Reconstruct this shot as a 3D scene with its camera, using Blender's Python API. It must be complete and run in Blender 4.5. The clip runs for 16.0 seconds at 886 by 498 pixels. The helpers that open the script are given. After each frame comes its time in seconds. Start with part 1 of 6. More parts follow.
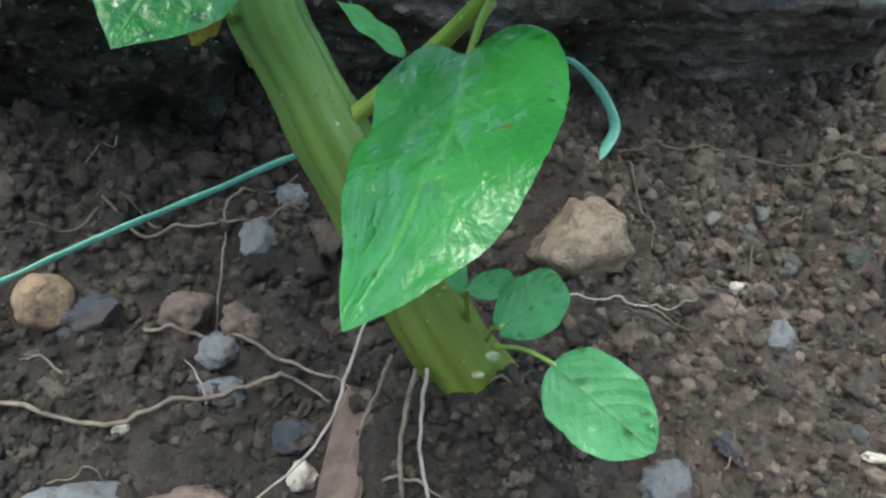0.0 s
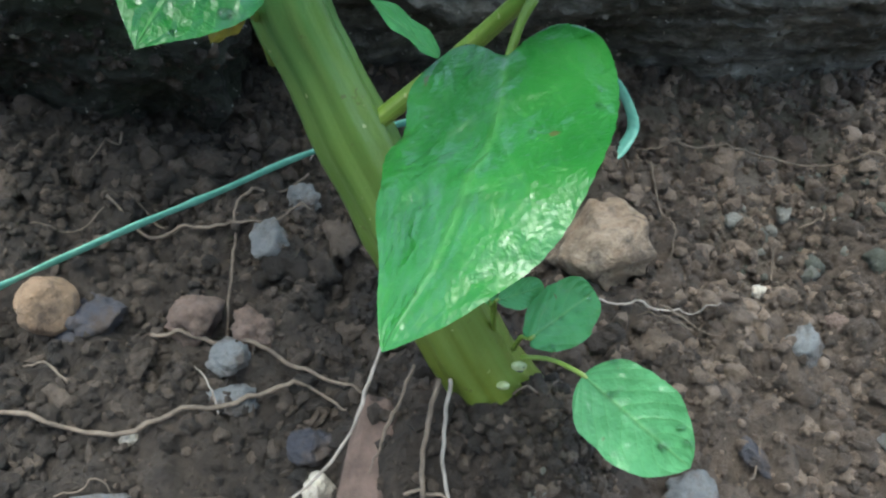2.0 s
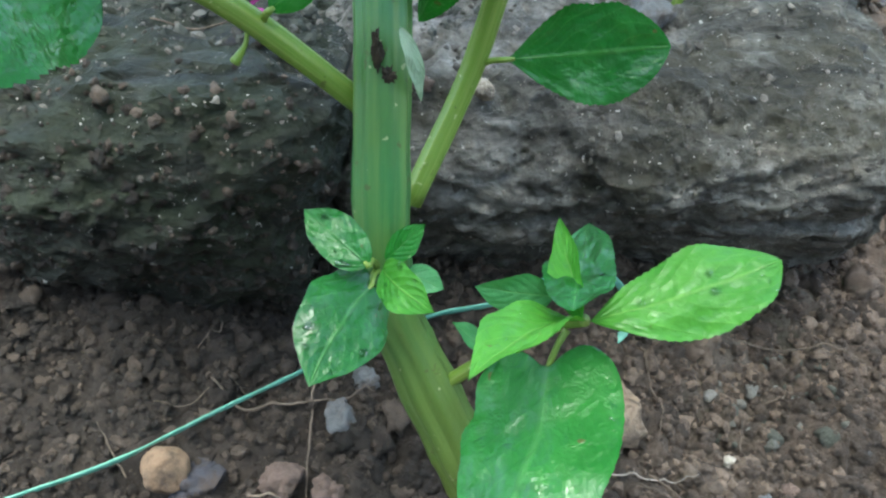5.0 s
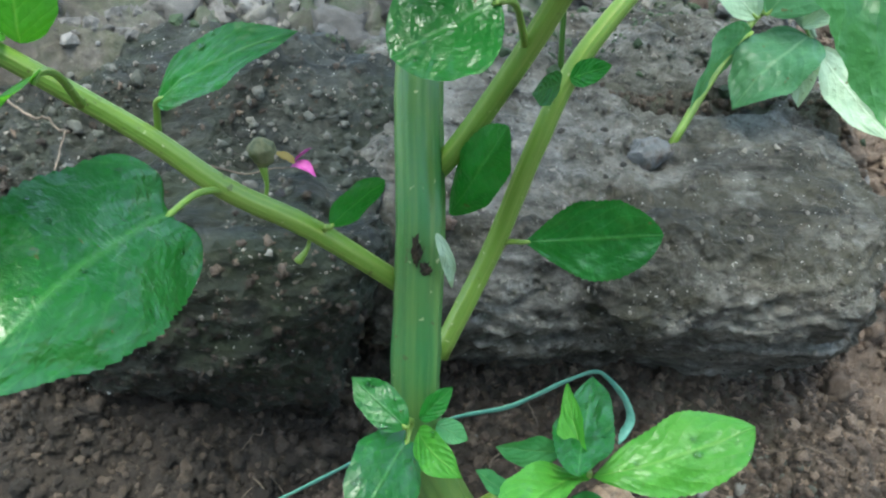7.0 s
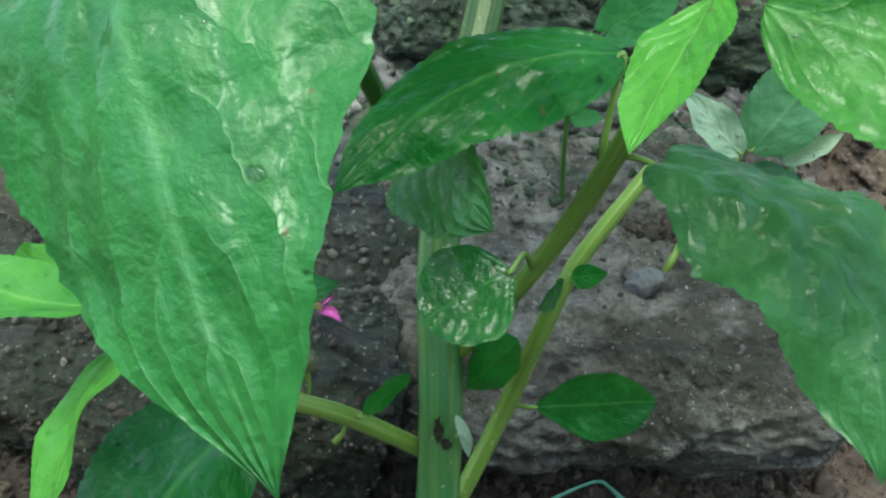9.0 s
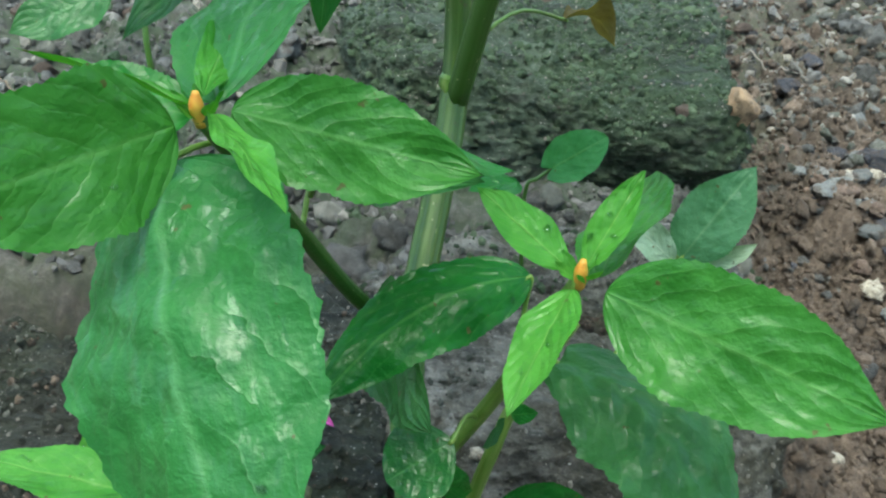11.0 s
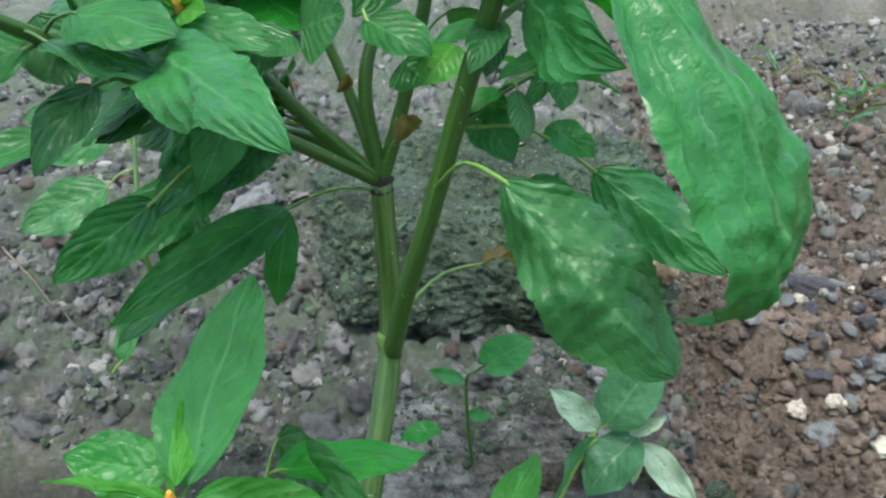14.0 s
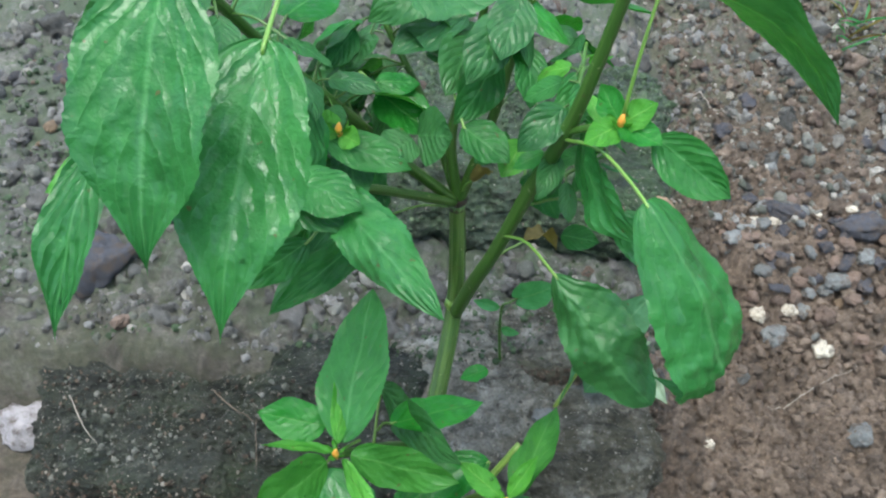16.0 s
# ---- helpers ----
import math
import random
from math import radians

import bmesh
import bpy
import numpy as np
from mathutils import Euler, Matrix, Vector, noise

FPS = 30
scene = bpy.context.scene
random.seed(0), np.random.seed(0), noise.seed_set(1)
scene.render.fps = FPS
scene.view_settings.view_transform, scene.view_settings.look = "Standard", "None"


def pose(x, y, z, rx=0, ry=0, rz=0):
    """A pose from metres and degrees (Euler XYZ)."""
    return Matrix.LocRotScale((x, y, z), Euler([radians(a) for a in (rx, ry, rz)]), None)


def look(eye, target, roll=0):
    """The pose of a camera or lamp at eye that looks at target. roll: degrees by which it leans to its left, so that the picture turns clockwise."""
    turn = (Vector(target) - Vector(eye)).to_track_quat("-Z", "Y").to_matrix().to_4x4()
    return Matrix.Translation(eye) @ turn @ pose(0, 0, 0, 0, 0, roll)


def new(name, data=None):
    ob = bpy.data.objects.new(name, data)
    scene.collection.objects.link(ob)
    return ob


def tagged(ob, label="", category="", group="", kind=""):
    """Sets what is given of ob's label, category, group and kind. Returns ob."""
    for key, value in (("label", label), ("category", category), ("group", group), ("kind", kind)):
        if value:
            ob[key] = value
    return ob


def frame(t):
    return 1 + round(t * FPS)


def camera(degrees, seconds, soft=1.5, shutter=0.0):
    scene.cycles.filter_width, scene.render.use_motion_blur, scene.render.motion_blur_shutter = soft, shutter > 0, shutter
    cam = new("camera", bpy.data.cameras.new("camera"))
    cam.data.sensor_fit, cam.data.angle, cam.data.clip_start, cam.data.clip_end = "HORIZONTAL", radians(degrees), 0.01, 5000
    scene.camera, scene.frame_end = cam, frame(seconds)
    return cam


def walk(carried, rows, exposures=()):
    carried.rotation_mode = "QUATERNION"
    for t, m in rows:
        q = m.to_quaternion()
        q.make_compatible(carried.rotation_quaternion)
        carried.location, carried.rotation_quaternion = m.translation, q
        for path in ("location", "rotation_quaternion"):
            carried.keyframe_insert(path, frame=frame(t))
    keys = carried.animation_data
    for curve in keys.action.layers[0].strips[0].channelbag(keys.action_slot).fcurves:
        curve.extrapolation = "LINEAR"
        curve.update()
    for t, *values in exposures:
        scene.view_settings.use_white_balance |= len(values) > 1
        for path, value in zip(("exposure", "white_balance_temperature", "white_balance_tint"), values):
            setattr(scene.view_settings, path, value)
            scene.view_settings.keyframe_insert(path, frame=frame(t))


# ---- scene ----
cam = camera(52.88, 16.0, soft=2.2)
PATH = [
    (0, (0.0157, -0.0017, 0.2103), (-0.0665, 1.5056, -0.9435), -2.2),
    (0.5, (0.0296, -0.0049, 0.1844), (-0.0525, 1.5087, -0.9612), -2.1),
    (1, (0.0233, -0.0031, 0.1958), (-0.0490, 1.5024, -0.9611), -1.8),
    (1.5, (0.0182, -0.0031, 0.2059), (-0.0497, 1.4952, -0.9606), -1.7),
    (2, (0.0063, 0.0076, 0.2083), (-0.0531, 1.5027, -0.9628), -1.5),
    (2.5, (0.0052, 0.0122, 0.2270), (-0.0553, 1.4963, -0.9579), -1.5),
    (3, (-0.0037, 0.0091, 0.2395), (-0.0568, 1.4995, -0.9377), -1.0),
    (3.2, (-0.0063, 0.0075, 0.2478), (-0.0597, 1.5036, -0.9223), -0.8),
    (5.3, (-0.0104, -0.0179, 0.3075), (-0.0572, 1.5255, -0.7996), 0.8),
    (5.5, (-0.0102, -0.0156, 0.3123), (-0.0598, 1.5296, -0.7920), 0.9),
    (6, (-0.0142, -0.0168, 0.3257), (-0.0692, 1.5362, -0.7675), 0.9),
    (6.5, (-0.0163, -0.0169, 0.3429), (-0.0714, 1.5400, -0.7448), 1.0),
    (7, (-0.0174, -0.0262, 0.3629), (-0.0751, 1.5338, -0.7202), 1.1),
    (7.5, (-0.0190, -0.0314, 0.3773), (-0.0758, 1.5298, -0.7041), 1.2),
    (8, (-0.0212, -0.0300, 0.3992), (-0.0745, 1.5314, -0.6822), 1.3),
    (8.5, (-0.0257, -0.0205, 0.4102), (-0.0848, 1.5433, -0.6673), 1.0),
    (9, (-0.0233, -0.0265, 0.4300), (-0.0870, 1.5539, -0.6228), 0.3),
    (9.5, (-0.0141, -0.0494, 0.4655), (-0.1173, 1.5327, -0.5815), -1.4),
    (9.7, (-0.0098, -0.0574, 0.4722), (-0.1134, 1.5251, -0.5742), -1.4),
    (11.8, (-0.0046, -0.0589, 0.5505), (-0.0558, 1.5263, -0.4957), -1.9),
    (12, (-0.0058, -0.0598, 0.5563), (-0.0587, 1.5260, -0.4889), -1.9),
    (12.5, (0.0016, -0.0661, 0.5960), (-0.0479, 1.5226, -0.4451), -2.0),
    (13, (0.0139, -0.0606, 0.6154), (-0.0384, 1.5293, -0.4236), -2.1),
    (13.5, (0.0298, -0.0623, 0.6400), (-0.0315, 1.5302, -0.3946), -2.8),
    (14, (0.0395, -0.0694, 0.6702), (-0.0406, 1.5305, -0.3514), -4.5),
    (14.5, (0.0407, -0.0674, 0.6972), (-0.0821, 1.4959, -0.3756), -5.6),
    (15, (0.0198, -0.0522, 0.7652), (-0.1299, 1.4160, -0.4315), -6.4),
    (15.5, (0.0169, -0.0858, 0.7953), (-0.1244, 1.2845, -0.5132), -5.4),
    (16, (0.0113, -0.1169, 0.8894), (-0.0832, 1.1826, -0.4934), -2.2),
]
walk(cam, [(t, look(eye, target, roll)) for t, eye, target, roll in PATH], exposures=[(0, 2.2, 6550, -5), (5.5, 2.45, 6550, -5), (7, 2.4, 6700, -7), (8, 2.35, 6750, -9), (9, 1.82, 6750, -13), (9.7, 1.66, 6750, -13), (12, 1.75, 6750, -11), (13.5, 1.78, 6600, -5), (16, 1.75, 6600, -4)])


from mathutils.bvhtree import BVHTree

# ---- light ----
SUN_UP, SUN_TURN = 80.0, 205.0
world = bpy.data.worlds.new("sky")
scene.world = world
world.use_nodes = True
wn = world.node_tree.nodes
sky = wn.new("ShaderNodeTexSky")
sky.sky_type, sky.sun_disc = "NISHITA", False
sky.sun_elevation, sky.sun_rotation = radians(SUN_UP), radians(SUN_TURN)
sky.air_density, sky.dust_density = 1.0, 3.0
world.node_tree.links.new(sky.outputs[0], wn["Background"].inputs[0])
wn["Background"].inputs[1].default_value = 0.14
sun = new("sun", bpy.data.lights.new("sun", "SUN"))
sun.data.energy, sun.data.angle, sun.data.color = 1.2, radians(46), (0.94, 0.97, 1.0)
sun.rotation_euler = (radians(90 - SUN_UP), 0, radians(180 - SUN_TURN))

# ---- materials ----
def mat(name):
    m = bpy.data.materials.new(name)
    m.use_nodes = True
    nt = m.node_tree
    return m, nt.nodes, nt.links, nt.nodes["Principled BSDF"]


def ramp(nodes, stops, mode="LINEAR"):
    r = nodes.new("ShaderNodeValToRGB")
    r.color_ramp.interpolation = mode
    e = r.color_ramp.elements
    while len(e) < len(stops):
        e.new(0.5)
    for el, (p, c) in zip(e, stops):
        el.position, el.color = p, (*c, 1)
    return r


def noise_node(nodes, links, vec, scale, detail=4.0, rough=0.55, distort=0.0):
    n = nodes.new("ShaderNodeTexNoise")
    n.inputs["Scale"].default_value, n.inputs["Detail"].default_value = scale, detail
    n.inputs["Roughness"].default_value, n.inputs["Distortion"].default_value = rough, distort
    if vec is not None:
        links.new(vec, n.inputs["Vector"])
    return n.outputs["Fac"]


def mixc(nodes, links, fac, a, b, mode="MIX"):
    m = nodes.new("ShaderNodeMix")
    m.data_type, m.blend_type = "RGBA", mode
    for sock, v in ((m.inputs[0], fac), (m.inputs[6], a), (m.inputs[7], b)):
        if hasattr(v, "links"):
            links.new(v, sock)
        elif isinstance(v, (int, float)):
            sock.default_value = v
        else:
            sock.default_value = (*v, 1)
    return m.outputs[2]


def maths(nodes, links, op, a, b=0.0, c=0.0):
    m = nodes.new("ShaderNodeMath")
    m.operation = op
    for sock, v in zip(m.inputs, (a, b, c)):
        if hasattr(v, "links"):
            links.new(v, sock)
        else:
            sock.default_value = v
    return m.outputs[0]


def bump(nodes, links, bsdf, height, strength, dist):
    b = nodes.new("ShaderNodeBump")
    b.inputs["Strength"].default_value, b.inputs["Distance"].default_value = strength, dist
    links.new(height, b.inputs["Height"])
    links.new(b.outputs[0], bsdf.inputs["Normal"])
    return b


def soil_material(name, dark, mid, pale, per_island=0.0, upper=None, damp=False):
    m, n, l, p = mat(name)
    pos = n.new("ShaderNodeNewGeometry")
    a = noise_node(n, l, pos.outputs["Position"], 14, 5, 0.6)
    b = noise_node(n, l, pos.outputs["Position"], 160, 6, 0.65)
    col = ramp(n, [(0.3, dark), (0.5, mid), (0.72, pale)])
    f = maths(n, l, "ADD", maths(n, l, "MULTIPLY", a, 0.5), maths(n, l, "MULTIPLY", b, 0.5))
    if per_island:
        f = maths(n, l, "ADD", maths(n, l, "MULTIPLY", f, 1 - per_island), maths(n, l, "MULTIPLY", pos.outputs["Random Per Island"], per_island))
    l.new(f, col.inputs[0])
    base = col.outputs[0]
    if upper:
        sep, mr = n.new("ShaderNodeSeparateXYZ"), n.new("ShaderNodeMapRange")
        l.new(pos.outputs["Position"], sep.inputs[0])
        mr.inputs["From Min"].default_value, mr.inputs["From Max"].default_value = 0.36, 0.62
        across = maths(n, l, "MINIMUM", maths(n, l, "MULTIPLY", maths(n, l, "MAXIMUM", maths(n, l, "SUBTRACT", sep.outputs[0], 0.15), 0.0), 2.2), 0.42)
        l.new(maths(n, l, "SUBTRACT", maths(n, l, "ADD", sep.outputs[1], maths(n, l, "MULTIPLY", a, 0.2)), across), mr.inputs["Value"])
        col2 = ramp(n, [(0.3, upper[0]), (0.5, upper[1]), (0.72, upper[2])])
        l.new(f, col2.inputs[0])
        green = ramp(n, [(0.40, (0, 0, 0)), (0.55, (0.9, 0.9, 0.9))])
        l.new(noise_node(n, l, pos.outputs["Position"], 30, 6, 0.7, 0.5), green.inputs[0])
        base = mixc(n, l, mr.outputs[0], base, mixc(n, l, green.outputs[0], col2.outputs[0], (0.07, 0.092, 0.058)))
    if upper:
        red, edge = ramp(n, [(0.3, (0.038, 0.028, 0.022)), (0.5, (0.122, 0.086, 0.067)), (0.72, (0.27, 0.205, 0.17))]), n.new("ShaderNodeMapRange")
        l.new(f, red.inputs[0])
        edge.inputs["From Min"].default_value, edge.inputs["From Max"].default_value = 0.19, 0.27
        l.new(maths(n, l, "ADD", sep.outputs[0], maths(n, l, "MULTIPLY", a, 0.07)), edge.inputs["Value"])
        rise = n.new("ShaderNodeMapRange")
        rise.inputs["From Min"].default_value, rise.inputs["From Max"].default_value = 0.22, 0.34
        l.new(maths(n, l, "ADD", sep.outputs[1], maths(n, l, "MULTIPLY", a, 0.07)), rise.inputs["Value"])
        grey = maths(n, l, "SUBTRACT", 1.0, maths(n, l, "MULTIPLY", mr.outputs[0], 0.6))
        base = mixc(n, l, maths(n, l, "MULTIPLY", maths(n, l, "MULTIPLY", edge.outputs[0], rise.outputs[0]), grey), base, red.outputs[0])
        earth = ramp(n, [(0.3, (0.06, 0.052, 0.04)), (0.5, (0.13, 0.115, 0.09)), (0.72, (0.24, 0.21, 0.17))])
        l.new(f, earth.inputs[0])
        gap2, far = n.new("ShaderNodeVectorMath"), n.new("ShaderNodeMapRange")
        gap2.operation = "DISTANCE"
        gap2.inputs[1].default_value = (0.0, 0.6, 0.2)
        l.new(pos.outputs["Position"], gap2.inputs[0])
        far.inputs["From Min"].default_value, far.inputs["From Max"].default_value = 0.9, 2.2
        l.new(maths(n, l, "ADD", gap2.outputs["Value"], maths(n, l, "MULTIPLY", noise_node(n, l, pos.outputs["Position"], 2.5, 5, 0.6), 0.8)), far.inputs["Value"])
        base = mixc(n, l, far.outputs[0], base, earth.outputs[0])
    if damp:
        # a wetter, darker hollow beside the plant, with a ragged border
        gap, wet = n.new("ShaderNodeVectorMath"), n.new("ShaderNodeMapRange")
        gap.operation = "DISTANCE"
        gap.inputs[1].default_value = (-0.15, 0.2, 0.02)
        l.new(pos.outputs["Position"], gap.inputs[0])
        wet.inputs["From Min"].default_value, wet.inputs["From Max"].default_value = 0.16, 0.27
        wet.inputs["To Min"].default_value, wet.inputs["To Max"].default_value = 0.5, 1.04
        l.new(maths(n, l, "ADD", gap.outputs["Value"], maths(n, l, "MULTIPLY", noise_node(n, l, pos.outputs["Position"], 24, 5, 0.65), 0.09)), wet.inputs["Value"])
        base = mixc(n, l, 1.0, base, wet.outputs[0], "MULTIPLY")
    l.new(base, p.inputs["Base Color"])
    p.inputs["Roughness"].default_value = 0.8
    g = noise_node(n, l, pos.outputs["Position"], 700, 5, 0.7)
    bump(n, l, p, maths(n, l, "ADD", g, maths(n, l, "MULTIPLY", b, 1.5)), 1.0, 0.0028)
    return m


def stone_material(name, a, b, c, moss=(0.03, 0.045, 0.02), moss_at=0.62, pits=0.6, rough=0.75):
    m, n, l, p = mat(name)
    tc = n.new("ShaderNodeTexCoord")
    v = tc.outputs["Object"]
    big = noise_node(n, l, v, 22, 6, 0.62, 0.4)
    fine = noise_node(n, l, v, 240, 6, 0.7)
    col = ramp(n, [(0.3, a), (0.52, b), (0.75, c)])
    l.new(maths(n, l, "ADD", maths(n, l, "MULTIPLY", big, 0.6), maths(n, l, "MULTIPLY", fine, 0.4)), col.inputs[0])
    ms = noise_node(n, l, v, 9, 7, 0.7)
    msk = ramp(n, [(moss_at - 0.06, (0, 0, 0)), (moss_at + 0.1, (1, 1, 1))])
    l.new(ms, msk.inputs[0])
    spk = ramp(n, [(0.69, (0, 0, 0)), (0.73, (1, 1, 1))])
    l.new(noise_node(n, l, v, 420, 2, 0.5), spk.inputs[0])
    stretch = n.new("ShaderNodeMapping")
    stretch.inputs["Scale"].default_value = (0.22, 1.0, 1.0)
    l.new(v, stretch.inputs["Vector"])
    bed = noise_node(n, l, stretch.outputs[0], 60, 6, 0.72, 0.7)
    seam = ramp(n, [(0.36, (0.25, 0.24, 0.23)), (0.5, (0.9, 0.9, 0.9)), (0.66, (1.25, 1.25, 1.25))])
    l.new(bed, seam.inputs[0])
    stain = ramp(n, [(0.53, (0, 0, 0)), (0.68, (0.75, 0.75, 0.75))])
    l.new(noise_node(n, l, v, 17, 6, 0.7, 0.6), stain.inputs[0])
    base = mixc(n, l, stain.outputs[0], col.outputs[0], tuple(k * w for k, w in zip(b, (0.62, 0.46, 0.36))))
    base = mixc(n, l, msk.outputs[0], base, moss)
    base = mixc(n, l, 1.0, base, seam.outputs[0], "MULTIPLY")
    base = mixc(n, l, spk.outputs[0], base, (0.42, 0.4, 0.37))
    l.new(base, p.inputs["Base Color"])
    l.new(maths(n, l, "ADD", maths(n, l, "MULTIPLY", bed, 0.7), rough - 0.42), p.inputs["Roughness"])
    vor = n.new("ShaderNodeTexVoronoi")
    vor.inputs["Scale"].default_value = 130
    l.new(v, vor.inputs["Vector"])
    h = maths(n, l, "ADD", maths(n, l, "MULTIPLY", fine, 1.0), maths(n, l, "MULTIPLY", vor.outputs["Distance"], pits))
    h = maths(n, l, "ADD", h, maths(n, l, "MULTIPLY", bed, 0.8))
    bump(n, l, p, h, 1.0, 0.007)
    return m


def pebble_material(name, a, b):
    m, n, l, p = mat(name)
    tc, oi = n.new("ShaderNodeTexCoord"), n.new("ShaderNodeObjectInfo")
    f = noise_node(n, l, tc.outputs["Object"], 130, 6, 0.65)
    g = noise_node(n, l, tc.outputs["Object"], 900, 4, 0.7)
    col = ramp(n, [(0.25, a), (0.75, b)])
    l.new(maths(n, l, "ADD", maths(n, l, "MULTIPLY", f, 0.75), maths(n, l, "MULTIPLY", oi.outputs["Random"], 0.25)), col.inputs[0])
    dirt = ramp(n, [(0.46, (0, 0, 0)), (0.62, (1, 1, 1))])
    l.new(noise_node(n, l, tc.outputs["Object"], 75, 6, 0.7), dirt.inputs[0])
    l.new(mixc(n, l, maths(n, l, "MULTIPLY", dirt.outputs[0], 0.85), col.outputs[0], (0.075, 0.052, 0.04)), p.inputs["Base Color"])
    p.inputs["Roughness"].default_value = 0.8
    bump(n, l, p, maths(n, l, "ADD", f, maths(n, l, "MULTIPLY", g, 0.6)), 1.0, 0.0032)
    return m


def leaf_material(name, dark, mid, vein, rough=0.3, trans=0.42, wet=1.0, groove=0.12):
    m, n, l, p = mat(name)
    uv, oi = n.new("ShaderNodeUVMap"), n.new("ShaderNodeObjectInfo")
    sep = n.new("ShaderNodeSeparateXYZ")
    l.new(uv.outputs[0], sep.inputs[0])
    u, v = sep.outputs[0], maths(n, l, "ABSOLUTE", maths(n, l, "SUBTRACT", sep.outputs[1], 0.5))
    tc = n.new("ShaderNodeTexCoord")
    big = noise_node(n, l, tc.outputs["Object"], 55, 4, 0.6)
    fine = noise_node(n, l, tc.outputs["Object"], 420, 3, 0.6)
    # side veins run forward from the midrib, unevenly spaced, bowing towards the rim
    wander = maths(n, l, "MULTIPLY", maths(n, l, "SUBTRACT", noise_node(n, l, tc.outputs["Object"], 90, 2, 0.5), 0.5), 0.9)
    many = maths(n, l, "ADD", 5.2, maths(n, l, "MULTIPLY", oi.outputs["Random"], 2.2))
    bow = maths(n, l, "MULTIPLY", maths(n, l, "POWER", v, 1.2), 6.0)
    s = maths(n, l, "ADD", maths(n, l, "SUBTRACT", maths(n, l, "MULTIPLY", u, many), bow), wander)
    s = maths(n, l, "ABSOLUTE", maths(n, l, "SUBTRACT", maths(n, l, "FRACT", s), 0.5))
    side = ramp(n, [(0.0, (1, 1, 1)), (0.09, (0, 0, 0))])
    l.new(s, side.inputs[0])
    rib = ramp(n, [(0.0, (1, 1, 1)), (0.02, (0.5, 0.5, 0.5)), (0.035, (0, 0, 0))])
    l.new(v, rib.inputs[0])
    f = maths(n, l, "ADD", maths(n, l, "MULTIPLY", big, 0.75), maths(n, l, "MULTIPLY", oi.outputs["Random"], 0.25))
    col = ramp(n, [(0.34, dark), (0.72, mid)])
    l.new(f, col.inputs[0])
    base = mixc(n, l, maths(n, l, "MULTIPLY", side.outputs[0], 0.13), col.outputs[0], vein)
    base = mixc(n, l, maths(n, l, "MULTIPLY", rib.outputs[0], 0.45), base, vein)
    blot = ramp(n, [(0.6, (0, 0, 0)), (0.74, (0.5, 0.5, 0.5))])
    l.new(noise_node(n, l, tc.outputs["Object"], 38, 5, 0.7, 0.8), blot.inputs[0])
    base = mixc(n, l, blot.outputs[0], base, tuple(0.62 * k for k in dark))
    speck = ramp(n, [(0.72, (0, 0, 0)), (0.75, (0.8, 0.8, 0.8))])
    l.new(noise_node(n, l, tc.outputs["Object"], 210, 2, 0.5), speck.inputs[0])
    base = mixc(n, l, speck.outputs[0], base, (0.10, 0.085, 0.03))
    l.new(base, p.inputs["Base Color"])
    # a film of water in streaks between the veins, matt where it has dried
    stretch = n.new("ShaderNodeMapping")
    stretch.inputs["Scale"].default_value = (3.0, 9.0, 1.0)
    l.new(uv.outputs[0], stretch.inputs["Vector"])
    drift = n.new("ShaderNodeVectorMath")
    drift.operation = "ADD"
    l.new(stretch.outputs[0], drift.inputs[0])
    shift = n.new("ShaderNodeCombineXYZ")
    l.new(maths(n, l, "MULTIPLY", oi.outputs["Random"], 57.0), shift.inputs[0])
    l.new(shift.outputs[0], drift.inputs[1])
    streak = noise_node(n, l, drift.outputs[0], 1.5, 4, 0.6, 0.9)
    pool = noise_node(n, l, tc.outputs["Object"], 130, 3, 0.55, 0.8)
    wetness = n.new("ShaderNodeMapRange")
    wetness.interpolation_type = "SMOOTHSTEP"
    wetness.inputs["From Min"].default_value, wetness.inputs["From Max"].default_value = 0.42, 0.64
    l.new(maths(n, l, "ADD", maths(n, l, "MULTIPLY", streak, 0.8), maths(n, l, "MULTIPLY", pool, 0.2)), wetness.inputs["Value"])
    p.inputs["Roughness"].default_value = rough * 1.45
    p.inputs["Specular IOR Level"].default_value = 0.26 * wet
    l.new(maths(n, l, "ADD", maths(n, l, "MULTIPLY", wetness.outputs[0], 0.72 * wet), 0.04 * wet), p.inputs["Coat Weight"])
    p.inputs["Coat Roughness"].default_value = 0.09
    swell = maths(n, l, "POWER", maths(n, l, "MULTIPLY", s, 2.0), 0.6)
    h = maths(n, l, "ADD", maths(n, l, "MULTIPLY", swell, groove), maths(n, l, "MULTIPLY", big, 1.2))
    h = maths(n, l, "ADD", h, maths(n, l, "MULTIPLY", fine, 0.3))
    h = maths(n, l, "SUBTRACT", h, maths(n, l, "MULTIPLY", rib.outputs[0], 0.12))
    h = maths(n, l, "ADD", h, maths(n, l, "MULTIPLY", pool, 0.45))
    bump(n, l, p, h, 0.8, 0.0021)
    skin = n.new("ShaderNodeBump")
    skin.inputs["Strength"].default_value, skin.inputs["Distance"].default_value = 0.8, 0.0022
    l.new(maths(n, l, "ADD", maths(n, l, "ADD", maths(n, l, "MULTIPLY", swell, 1.2 * groove), maths(n, l, "MULTIPLY", pool, 0.45)), big), skin.inputs["Height"])
    l.new(skin.outputs[0], p.inputs["Coat Normal"])
    tr = n.new("ShaderNodeBsdfTranslucent")
